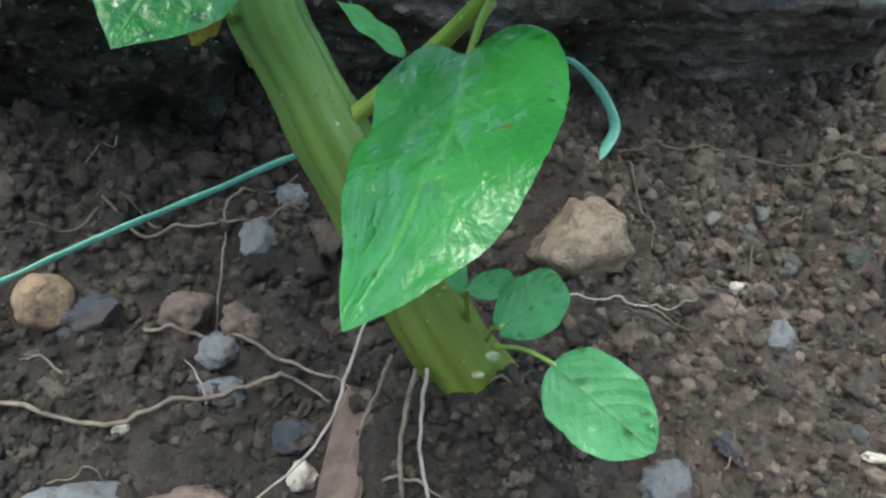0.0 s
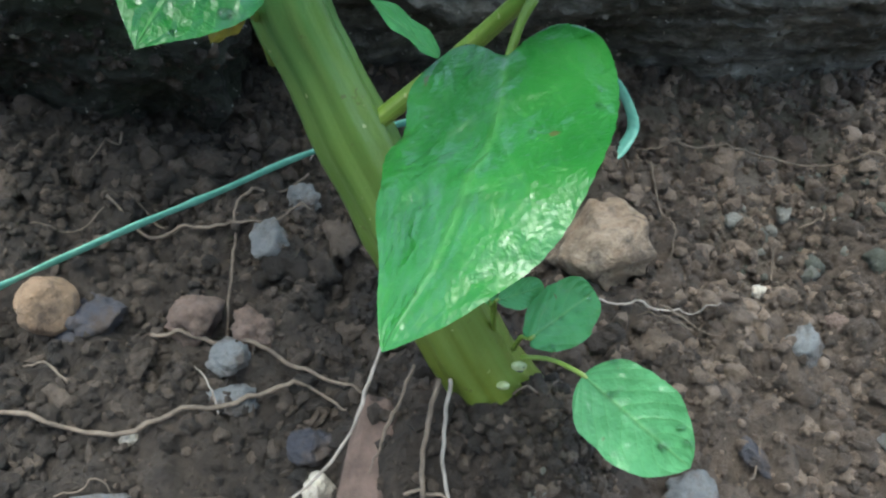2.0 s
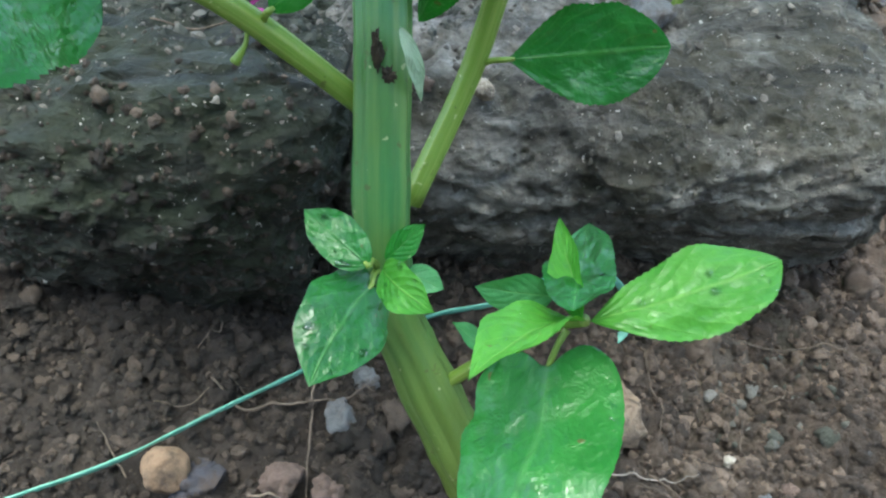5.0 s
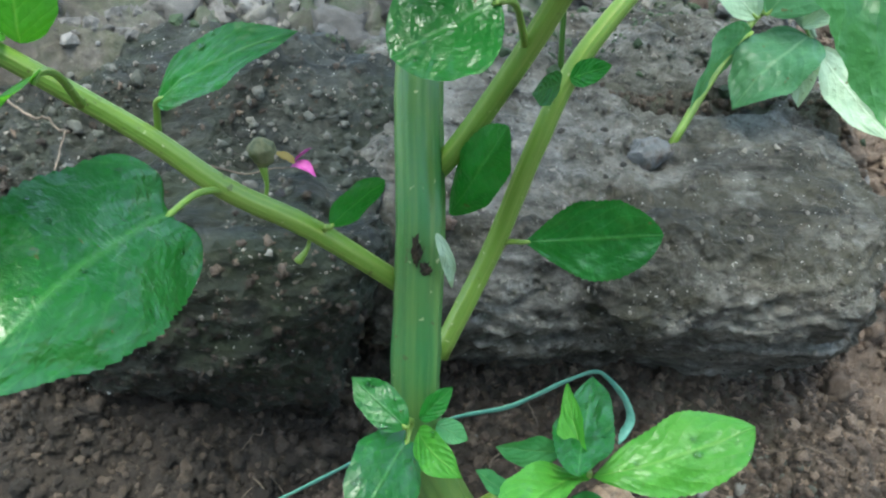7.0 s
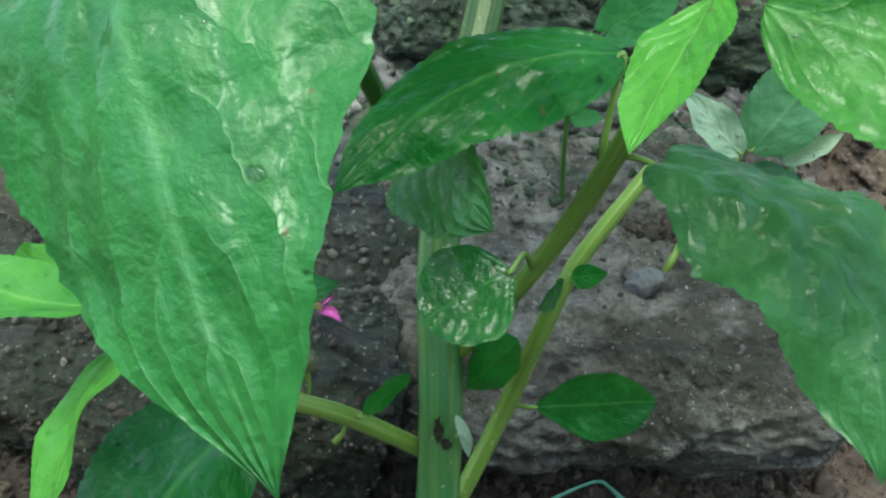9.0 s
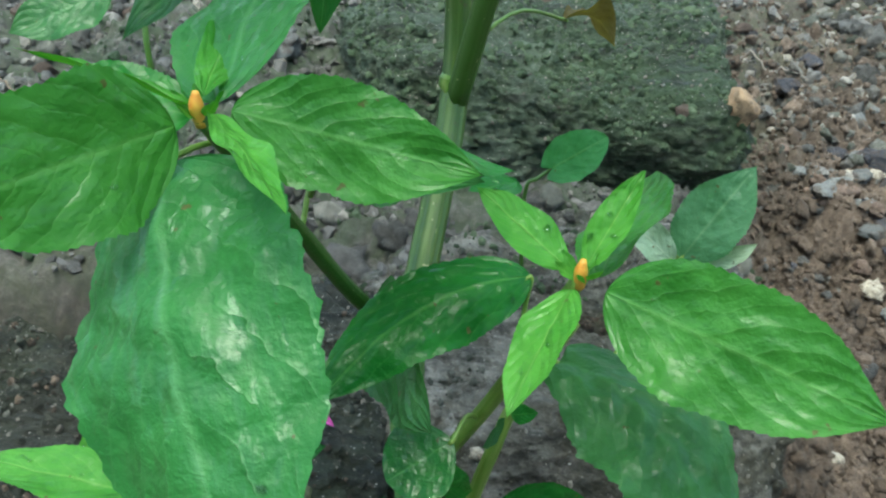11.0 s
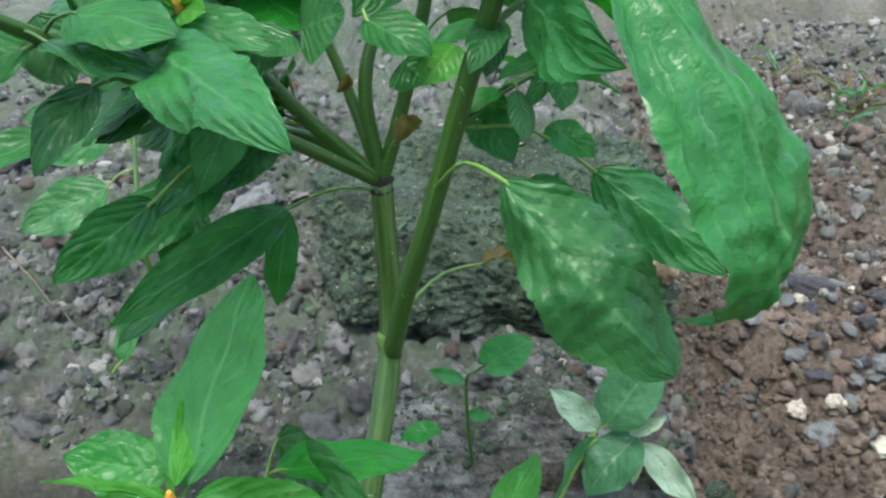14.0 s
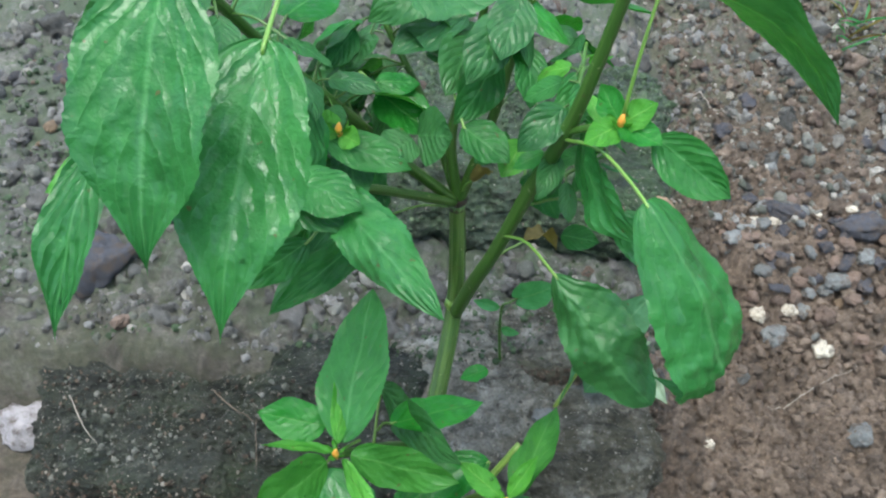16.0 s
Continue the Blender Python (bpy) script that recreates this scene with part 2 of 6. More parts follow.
    l.new(mixc(n, l, 1.0, base, (0.95, 1.0, 0.35), "MULTIPLY"), tr.inputs[0])
    mx = n.new("ShaderNodeMixShader")
    mx.inputs[0].default_value = trans
    l.new(p.outputs[0], mx.inputs[1])
    l.new(tr.outputs[0], mx.inputs[2])
    l.new(mx.outputs[0], n["Material Output"].inputs[0])
    return m


def stem_material(name, low, high, z0, z1, streak=(0.30, 0.36, 0.12), top=None):
    m, n, l, p = mat(name)
    g = n.new("ShaderNodeNewGeometry")
    sep = n.new("ShaderNodeSeparateXYZ")
    l.new(g.outputs["Position"], sep.inputs[0])
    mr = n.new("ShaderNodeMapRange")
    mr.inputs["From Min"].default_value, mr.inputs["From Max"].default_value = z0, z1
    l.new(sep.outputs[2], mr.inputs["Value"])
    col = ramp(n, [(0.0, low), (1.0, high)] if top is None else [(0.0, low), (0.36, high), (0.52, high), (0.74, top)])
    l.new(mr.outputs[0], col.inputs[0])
    uv, mp = n.new("ShaderNodeUVMap"), n.new("ShaderNodeMapping")
    mp.inputs["Scale"].default_value = (13, 1.1, 1)
    l.new(uv.outputs[0], mp.inputs[0])
    st = noise_node(n, l, mp.outputs[0], 1.0, 3, 0.5)
    sr = ramp(n, [(0.45, (0, 0, 0)), (0.68, (1, 1, 1))])
    l.new(st, sr.inputs[0])
    base = mixc(n, l, maths(n, l, "MULTIPLY", sr.outputs[0], 0.5), col.outputs[0], streak)
    patch = ramp(n, [(0.42, (0, 0, 0)), (0.64, (1, 1, 1))])
    l.new(noise_node(n, l, g.outputs["Position"], 38, 5, 0.65, 0.4), patch.inputs[0])
    base = mixc(n, l, maths(n, l, "MULTIPLY", patch.outputs[0], 0.2), base, low)
    pale = ramp(n, [(0.7, (0, 0, 0)), (0.73, (1, 1, 1))])
    l.new(noise_node(n, l, g.outputs["Position"], 330, 2, 0.5), pale.inputs[0])
    base = mixc(n, l, maths(n, l, "MULTIPLY", pale.outputs[0], 0.5), base, (0.5, 0.5, 0.3))
    sp = ramp(n, [(0.66, (0, 0, 0)), (0.71, (1, 1, 1))])
    l.new(noise_node(n, l, g.outputs["Position"], 260, 3, 0.6), sp.inputs[0])
    base = mixc(n, l, maths(n, l, "MULTIPLY", sp.outputs[0], 0.6), base, (0.07, 0.06, 0.025))
    l.new(base, p.inputs["Base Color"])
    p.inputs["Roughness"].default_value = 0.36
    bump(n, l, p, maths(n, l, "ADD", st, maths(n, l, "MULTIPLY", noise_node(n, l, g.outputs["Position"], 500, 3, 0.6), 0.4)), 0.5, 0.001)
    return m


def plain_material(name, a, b, scale=120, rough=0.6, relief=0.0008):
    m, n, l, p = mat(name)
    tc = n.new("ShaderNodeTexCoord")
    f = noise_node(n, l, tc.outputs["Object"], scale, 4, 0.6)
    col = ramp(n, [(0.3, a), (0.7, b)])
    l.new(f, col.inputs[0])
    l.new(col.outputs[0], p.inputs["Base Color"])
    p.inputs["Roughness"].default_value = rough
    bump(n, l, p, f, 0.6, relief)
    return m


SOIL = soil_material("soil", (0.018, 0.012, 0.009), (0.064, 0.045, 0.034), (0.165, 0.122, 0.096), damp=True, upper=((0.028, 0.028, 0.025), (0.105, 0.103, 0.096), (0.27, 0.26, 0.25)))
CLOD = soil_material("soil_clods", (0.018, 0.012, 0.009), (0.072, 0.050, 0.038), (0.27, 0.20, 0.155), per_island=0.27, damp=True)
BANK = soil_material("bank_soil", (0.038, 0.028, 0.022), (0.122, 0.086, 0.067), (0.27, 0.205, 0.17), per_island=0.16)
MOSS = soil_material("moss", (0.016, 0.032, 0.013), (0.045, 0.078, 0.036), (0.11, 0.15, 0.085), per_island=0.35)
GRAVEL = soil_material("gravel", (0.045, 0.043, 0.041), (0.155, 0.142, 0.132), (0.40, 0.365, 0.335), per_island=0.4)
LUMPS = soil_material("mossy_lumps", (0.035, 0.042, 0.028), (0.11, 0.112, 0.098), (0.26, 0.245, 0.225), per_island=0.3)
RUBBLE = soil_material("terrace_rubble", (0.035, 0.033, 0.031), (0.12, 0.113, 0.112), (0.29, 0.275, 0.275), per_island=0.3)
GRIT = soil_material("grit", (0.04, 0.036, 0.032), (0.13, 0.115, 0.1), (0.3, 0.27, 0.24), per_island=0.4)
ROCK = stone_material("grey_rock", (0.06, 0.055, 0.047), (0.29, 0.275, 0.255), (0.57, 0.55, 0.525), moss=(0.052, 0.047, 0.032), moss_at=0.48, pits=1.0)
# wet mossy stone; shade on its steep face is mixed into the dark tone
ROCK_SHADE_DARK = stone_material("shade_dark_mossy_rock", (0.008, 0.008, 0.006), (0.030, 0.032, 0.025), (0.15, 0.15, 0.128), moss=(0.022, 0.030, 0.014), moss_at=0.5, pits=1.0, rough=0.62)
ROCK_MOSS = stone_material("mossy_concrete", (0.022, 0.034, 0.022), (0.074, 0.102, 0.071), (0.22, 0.245, 0.205), moss=(0.032, 0.056, 0.024), moss_at=0.46, pits=1.0)
TAN = pebble_material("tan_stone", (0.22, 0.13, 0.08), (0.42, 0.29, 0.19))
PINKISH = pebble_material("pinkish_stone", (0.10, 0.066, 0.054), (0.26, 0.18, 0.15))
GREYSTONE = pebble_material("grey_stone", (0.095, 0.098, 0.104), (0.25, 0.255, 0.262))
DARKSTONE = pebble_material("dark_stone", (0.027, 0.027, 0.038), (0.078, 0.078, 0.098))
LILAC = pebble_material("lilac_stone", (0.24, 0.22, 0.24), (0.4, 0.37, 0.4))
PALE_TAN = pebble_material("crusty_tan_stone", (0.26, 0.17, 0.11), (0.55, 0.45, 0.35))
PALE = pebble_material("pale_stone", (0.4, 0.34, 0.28), (0.68, 0.62, 0.54))
LEAF = leaf_material("leaf_green", (0.014, 0.138, 0.016), (0.038, 0.245, 0.032), (0.12, 0.34, 0.08))
LEAF_WET = leaf_material("leaf_wet_green", (0.012, 0.115, 0.016), (0.032, 0.195, 0.032), (0.10, 0.30, 0.08), rough=0.24, wet=1.6, trans=0.34, groove=0.05)
LEAF_DEEP = leaf_material("leaf_deep_green", (0.026, 0.112, 0.032), (0.062, 0.205, 0.064), (0.10, 0.28, 0.10), groove=0.26)
LEAF_SOFT = leaf_material("leaf_soft_green", (0.024, 0.132, 0.029), (0.052, 0.225, 0.052), (0.13, 0.34, 0.13), rough=0.42, groove=0.26)
LEAF_SHEEN = leaf_material("leaf_sheen", (0.023, 0.132, 0.030), (0.050, 0.225, 0.053), (0.13, 0.34, 0.13), rough=0.34, wet=1.2, trans=0.36, groove=0.32)
LEAF_FRESH = leaf_material("leaf_fresh", (0.030, 0.150, 0.020), (0.070, 0.255, 0.042), (0.15, 0.36, 0.10), rough=0.38, groove=0.18)
LEAF_WILT = leaf_material("leaf_wilted", (0.05, 0.16, 0.07), (0.11, 0.27, 0.14), (0.2, 0.36, 0.2), rough=0.45)
LEAF_YOUNG = leaf_material("leaf_young", (0.05, 0.23, 0.022), (0.12, 0.37, 0.055), (0.24, 0.46, 0.12), rough=0.38, trans=0.4)
LEAF_PALE = leaf_material("leaf_pale_underside", (0.26, 0.38, 0.27), (0.46, 0.56, 0.44), (0.5, 0.6, 0.46), rough=0.5, trans=0.25)
LEAF_TINY = leaf_material("leaf_sprout", (0.06, 0.24, 0.08), (0.12, 0.37, 0.16), (0.16, 0.36, 0.13), rough=0.45)
LEAF_DRY = leaf_material("leaf_dry", (0.11, 0.08, 0.03), (0.22, 0.18, 0.07), (0.28, 0.23, 0.1), rough=0.6, wet=0.5)
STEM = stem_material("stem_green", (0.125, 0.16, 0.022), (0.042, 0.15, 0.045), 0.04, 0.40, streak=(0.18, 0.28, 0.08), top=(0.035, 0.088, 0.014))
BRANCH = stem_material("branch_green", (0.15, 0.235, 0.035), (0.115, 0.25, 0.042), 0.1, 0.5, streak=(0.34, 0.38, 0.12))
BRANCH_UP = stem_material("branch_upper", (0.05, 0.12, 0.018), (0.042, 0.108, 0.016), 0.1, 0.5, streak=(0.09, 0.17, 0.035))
BUD = plain_material("orange_bud", (0.6, 0.2, 0.03), (0.62, 0.4, 0.06), 300, 0.5)
PALE_SCAR = plain_material("pale_leaf_scar", (0.2, 0.24, 0.09), (0.42, 0.46, 0.28), 400, 0.6)
POD = plain_material("withered_pod", (0.05, 0.06, 0.025), (0.16, 0.15, 0.08), 420, 0.7)
STRING = plain_material("green_plastic_string", (0.10, 0.33, 0.25), (0.2, 0.46, 0.36), 300, 0.4)
ROOT = plain_material("dry_root", (0.06, 0.044, 0.034), (0.17, 0.13, 0.10), 240, 0.8)
ROOT_PALE = plain_material("pale_root", (0.17, 0.14, 0.12), (0.34, 0.3, 0.27), 240, 0.8)
BARK = plain_material("rotten_bark", (0.05, 0.032, 0.026), (0.12, 0.08, 0.066), 160, 0.9, 0.002)
PETAL = plain_material("pink_petal", (0.34, 0.03, 0.22), (0.47, 0.08, 0.33), 300, 0.5)
SCAR = plain_material("dark_scar", (0.01, 0.008, 0.006), (0.05, 0.035, 0.02), 300, 0.9)
DROP, _n, _l, _p = mat("water_drop")
_p.inputs["Base Color"].default_value = (0.9, 0.95, 0.95, 1)
_p.inputs["Roughness"].default_value, _p.inputs["Transmission Weight"].default_value, _p.inputs["IOR"].default_value = 0.03, 1.0, 1.33

# ---- mesh tools ----
def mesh_of(name, verts, faces, material, uvs=None, smooth=True):
    me = bpy.data.meshes.new(name)
    me.from_pydata([tuple(v) for v in verts], [], [tuple(int(i) for i in f) for f in faces])
    if uvs is not None:
        lay = me.uv_layers.new(name="UVMap")
        idx = np.empty(len(me.loops), dtype=np.int32)
        me.loops.foreach_get("vertex_index", idx)
        lay.data.foreach_set("uv", np.asarray(uvs, dtype=np.float32)[idx].ravel())
    me.polygons.foreach_set("use_smooth", [smooth] * len(me.polygons))
    me.materials.append(material)
    me.update()
    return me


def holder(name, at):
    ob = new(name)
    ob.empty_display_size = 0.02
    ob.location = at
    return ob


def part(name, me, parent, label=""):
    """A mesh given in world places, hung under a thing or a part."""
    ob = new(name, me)
    ob.parent = parent
    if parent.parent is None:
        ob.matrix_parent_inverse = Matrix.Translation(-parent.location)
    return tagged(ob, label)


def smooth_line(points, n):
    p = np.array(points, float)
    if len(p) == 2:
        return p[0] + (p[1] - p[0]) * np.linspace(0, 1, n)[:, None]
    q = np.vstack([2 * p[0] - p[1], p, 2 * p[-1] - p[-2]])
    out = []
    for s in np.linspace(0, len(p) - 1 - 1e-6, n):
        i, t = int(s), s - int(s)
        a, b, c, d = q[i:i + 4]
        out.append(0.5 * (2 * b + (c - a) * t + (2 * a - 5 * b + 4 * c - d) * t * t + (3 * b - a - 3 * c + d) * t ** 3))
    return np.array(out)


def tube(name, points, radii, material, n=24, sides=12, ribs=0, amp=0.0, rough=0.0, flat=1.0, wob=0.0):
    line = smooth_line(points, n)
    rad = np.interp(np.linspace(0, 1, n), np.linspace(0, 1, len(radii)), radii)
    tan = np.gradient(line, axis=0)
    tan /= np.linalg.norm(tan, axis=1)[:, None]
    ref = np.array((0, 1, 0.3)) if abs(tan[0][1]) < 0.8 else np.array((1, 0, 0.2))
    side = np.cross(tan[0], ref)
    verts, uvs, run = [], [], 0.0
    for i in range(n):
        side = side - tan[i] * (side @ tan[i])
        side /= np.linalg.norm(side)
        other = np.cross(tan[i], side)
        if i:
            run += np.linalg.norm(line[i] - line[i - 1])
        for k in range(sides):
            a = 2 * math.pi * k / sides
            r = rad[i] * (1 + amp * math.cos(ribs * a + 0.4 * math.sin(run * 30)))
            if rough:
                q = line[i] + r * (math.cos(a) * side + math.sin(a) * other)
                r *= 1 + rough * noise.noise(Vector(q) * 260)
            if wob:
                r *= 1 + wob * noise.noise(Vector(line[i]) * 90)
            verts.append(line[i] + r * (math.cos(a) * side + flat * math.sin(a) * other))
            uvs.append((k / sides if k <= sides / 2 else 1 - k / sides, run * 10))
    faces = [(i * sides + k, i * sides + (k + 1) % sides, (i + 1) * sides + (k + 1) % sides, (i + 1) * sides + k) for i in range(n - 1) for k in range(sides)]
    faces += [tuple(range(sides - 1, -1, -1)), tuple(range((n - 1) * sides, n * sides))]
    return mesh_of(name, verts, faces, material, uvs)


def unit(v):
    v = np.array(v, float)
    return v / np.linalg.norm(v)


def blade(base, tip, side, material, heart=0.0, curl=0.0, fold=0.15, wave=0.02, full=0.42, point=1.55, droop=0.0, twist=0.0, bend=0.0, seed=0, width=None, quilt=1.0, wedge=0.12, via=None):
    """A leaf blade from its base to its tip; side: a place on its widest rim. curl bows it up its face, fold raises the rims, via is a place that its midrib bends round."""
    B, T, S = (np.array(p, float) for p in (base, tip, side))
    ax = T - B
    L = np.linalg.norm(ax)
    ax /= L
    across = (S - B) - ax * ((S - B) @ ax)
    W = width or np.linalg.norm(across)
    across = unit(across)
    nrm = np.cross(ax, across)
    if nrm[2] < 0:
        nrm = -nrm
    rnd = random.Random(seed)
    ph, ph2 = rnd.uniform(0, 6), rnd.uniform(0, 6)
    nu, nv = (90, 10) if L > 0.035 else (36, 7)
    teeth = 22 if L > 0.035 else 9
    verts, uvs = [], []
    k = full / (1 - full)
    top = (full ** k) * (1 - full)
    for i in range(nu + 1):
        u = (i / nu) ** 1.35
        prof = ((u ** k * (1 - u)) / top)
        prof = prof ** (0.62 - 0.25 * heart + (wedge * (1 - u / full) if heart < 0.2 else 0.0) if u < full else 0.62 + 0.38 * (point - 1) * (u - full) / (1 - full) * 2)
        tooth = (0.05 if L > 0.035 and heart < 0.5 else 0.015) * (1 - (u * teeth) % 1) * min(1.0, (u - 0.08) * 8, (0.97 - u) * 8) if 0.08 < u < 0.97 else 0
        w = W * max(prof, 0.004)
        rag = [1 + 0.10 * noise.noise(Vector((u * 5 + seed * 3.7, k2 * 9.0, 1.5))) + (0.07 * noise.noise(Vector((u * 24 + seed, k2 * 7.0, 8.5))) if quilt > 3 else 0.0) for k2 in (0, 1)]
        mid = B + ax * (u * L) + nrm * (curl * L * 4 * u * (1 - u) - droop * L * u ** 3) + across * (bend * L * 4 * u * (1 - u))
        if via is not None:
            C = (np.array(via, float) - 0.16 * B - 0.36 * T) / 0.48
            mid = (1 - u) ** 2 * B + 2 * u * (1 - u) * C + u * u * T
            way = unit((1 - u) * (C - B) + u * (T - C))
        for j in range(-nv, nv + 1):
            v = j / nv
            rim = abs(v) ** 1.6
            tw = twist * (u - 0.3)
            cv = across * math.cos(tw) + nrm * math.sin(tw)
            nn = nrm * math.cos(tw) - across * math.sin(tw)
            along = unit(ax + across * (bend * 4 * (1 - 2 * u)))
            cv = unit(cv - ax * (bend * 4 * (1 - 2 * u)))
            if via is not None:
                cv = unit(cv - way * (cv @ way))
                nn = np.cross(way, cv) * (1 if np.cross(way, cv) @ nn > 0 else -1)
            w2 = w * (1 + (tooth if abs(j) == nv else 0)) * rag[j > 0]
            lift = fold * w * rim + wave * L * rim * math.sin(u * 13 + ph + (1.5 if v > 0 else 0)) * prof
            lift += 0.012 * L * math.sin(u * 7 + ph2) * prof * v
            lift += 0.030 * L * noise.noise(Vector((u * 3.2 + seed * 1.3, v * 1.3, 4.5))) * min(1.0, prof * 1.5)
            lift += 0.012 * L * noise.noise(Vector((u * 8 + seed * 1.3, v * 3.0, 2.5))) * prof
            if quilt > 1:
                lift += 0.0026 * quilt * L * noise.noise(Vector((u * 15 + seed, v * 4.5, 6.5))) * prof
            # quilting between the side veins
            lift += 0.0042 * quilt * L * (abs(((u * 6.2 - abs(v) ** 1.2 * 2.6) % 1) - 0.5)) * (1 - rim) * prof
            back = heart * W * math.sin(2.6 * abs(v)) * (1 - u) ** 5 * min(1.0, u / 0.04)
            verts.append(mid + cv * (v * w2) + nn * lift - along * back)
            uvs.append((u, 0.5 + 0.5 * v))
    row = 2 * nv + 1
    faces = [(i * row + j, i * row + j + 1, (i + 1) * row + j + 1, (i + 1) * row + j) for i in range(nu) for j in range(row - 1)]
    return mesh_of("leaf", verts, faces, material, uvs)


leaf_count = [0]


def leaf(plant, base, tip, side, material, stalk=None, stalk_r=0.0009, stalk_mat=None, label="", **kw):
    """A leaf with its stalk, which starts at stalk."""
    leaf_count[0] += 1
    kw.setdefault("seed", leaf_count[0])
    ob = part("leaf", blade(base, tip, side, material, **kw), plant, label)
    if stalk is not None:
        b, t = np.array(base, float), np.array(tip, float)
        bend = (np.array(stalk) + b) / 2 + np.array((0, 0, 0.12 * np.linalg.norm(b - np.array(stalk))))
        into = b + (t - b) * 0.06
        part("leaf_stalk", tube("leaf_stalk", [stalk, bend, b, into], [stalk_r * 1.25, stalk_r, stalk_r, stalk_r * 0.6], stalk_mat or BRANCH, n=12, sides=8), ob)
    return ob

# ---- ground ----
def step(a, b, x):
    t = min(max((x - a) / (b - a), 0.0), 1.0)
    return t * t * (3 - 2 * t)


BANK_Y = [-60, -2, -0.3, 0.0, 0.2, 0.4, 0.5, 0.565, 0.605, 0.653, 0.8, 0.96, 1.3, 60]
BANK_Z = [-0.4, -0.3, -0.15, -0.075, -0.025, 0.034, 0.052, 0.083, 0.114, 0.138, 0.152, 0.182, 0.22, 0.6]
TERR_Y = [0.0, 0.33, 0.38, 0.47, 0.56, 0.75, 1.0, 1.3, 60]
TERR_Z = [0.08, 0.10, 0.165, 0.178, 0.19, 0.23, 0.245, 0.25, 0.6]


def lie(x, y):
    """The ground's height without its crumbs."""
    slope = -0.010 + 0.35 * (y - 0.184) - 0.13 * (max(min(x, 0.2), -0.25) - 0.09)
    slope += 0.034 * math.exp(-((x + 0.003) / 0.024) ** 2 - ((y - 0.167) / 0.022) ** 2)
    slope += 0.016 * math.exp(-((x - 0.020) / 0.017) ** 2 - ((y - 0.161) / 0.014) ** 2)
    slope += 0.018 * math.exp(-((x - 0.031) / 0.016) ** 2 - ((y - 0.174) / 0.012) ** 2)
    slope += 0.011 * math.exp(-((x - 0.031) / 0.012) ** 2 - ((y - 0.162) / 0.015) ** 2)
    slope += 0.035 * step(-0.08, -0.2, x) * step(0.2, 0.27, y)
    slope -= 0.014 * math.exp(-((x - 0.11) / 0.03) ** 2 - ((y - 0.275) / 0.035) ** 2)
    bank = float(np.interp(y, BANK_Y, BANK_Z))
    low = slope + (bank - slope) * step(0.30, 0.46, y) if y > 0.3 else slope + (bank - slope) * step(0.08, -0.1, y)
    terrace = float(np.interp(y, TERR_Y, TERR_Z)) + (0.04 * step(-0.12, -0.28, x) if y < 1.5 else 0.0)
    left = slope if y < 0.345 else slope + (terrace - slope) * step(0.345, 0.40, y)
    if y < 0.08:
        left = low
    k = step(0.25, 0.15, x + 0.02 * noise.noise(Vector((0, y * 14, 3))))
    return low + (left - low) * k


def height(x, y):
    z = lie(x, y)
    fade = 1.0 if -0.9 < x < 0.9 and y < 1.6 else 0.4
    v = Vector((x, y, 0.0))
    z += fade * (0.007 * noise.fractal(v * 26, 0.7, 2.0, 3) + 0.0046 * noise.noise(v * 95) + 0.0026 * abs(noise.noise(v * 260)) + 0.0012 * noise.noise(v * 520))
    if -0.45 < x < 0.3 and 0.05 < y < 0.37:
        # crumbs of soil grown together
        near = step(0.37, 0.33, y) * step(0.3, 0.22, x)
        for size, high in ((85, 0.0085), (190, 0.0050)):
            w = v * size + Vector((noise.noise(v * 60), noise.noise(v * 60 + Vector((7, 3, 1))), 0.0)) * 0.8
            z += near * high * (0.5 - min(noise.voronoi(w)[0][0], 1.0)) * (0.7 + 0.6 * noise.noise(v * 40))
    if x > 0.15 and y > 0.28 and fade == 1.0:
        z += step(0.17, 0.25, x) * step(0.28, 0.36, y) * (0.014 * noise.fractal(v * 16, 0.8, 2.1, 4) + 0.009 * noise.noise(v * 50) + 0.005 * noise.noise(v * 110))
    if y > 0.3:
        up = step(0.3, 0.5, y)
        z += up * fade * (0.0075 * (noise.ridged_multi_fractal(v * 42, 0.9, 2.2, 4, 1.0, 2.0) - 1.0) + 0.006 * noise.fractal(v * 34, 0.7, 2.0, 3) + 0.004 * abs(noise.noise(v * 75)) + 0.003 * noise.noise(v * 170))
    return z


def spread(a, b, step0, far, grow):
    mid = list(np.arange(a, b, step0))
    s, x, hi = step0, mid[-1], []
    while x < far:
        s *= grow
        x += s
        hi.append(x)
    s, x, lo = step0, a, []
    while x > -far:
        s *= grow
        x -= s
        lo.append(x)
    return lo[::-1] + mid + hi


xs = spread(-0.36, 0.46, 0.0021, 50, 1.07)
ys = spread(0.1, 0.82, 0.0027, 50, 1.06)
ys = [y for y in ys if y < 0.0995] + list(np.arange(0.1, 0.34, 0.0018)) + [y for y in ys if y > 0.3405]
nx, ny = len(xs), len(ys)
gv = [(x, y, height(x, y)) for y in ys for x in xs]
gf = [(j * nx + i, j * nx + i + 1, (j + 1) * nx + i + 1, (j + 1) * nx + i) for j in range(ny - 1) for i in range(nx - 1)]
ground = new("ground", mesh_of("ground", gv, gf, SOIL))
tagged(ground, "crumbly damp brown soil bank rising to a terrace", "ground", kind="structure")


# added out of view: keeps low sky light off the rock faces and leaves
WALL_COAT = plain_material("added_wall_render", (0.17, 0.165, 0.145), (0.30, 0.29, 0.26), 6, 0.9, 0.004)


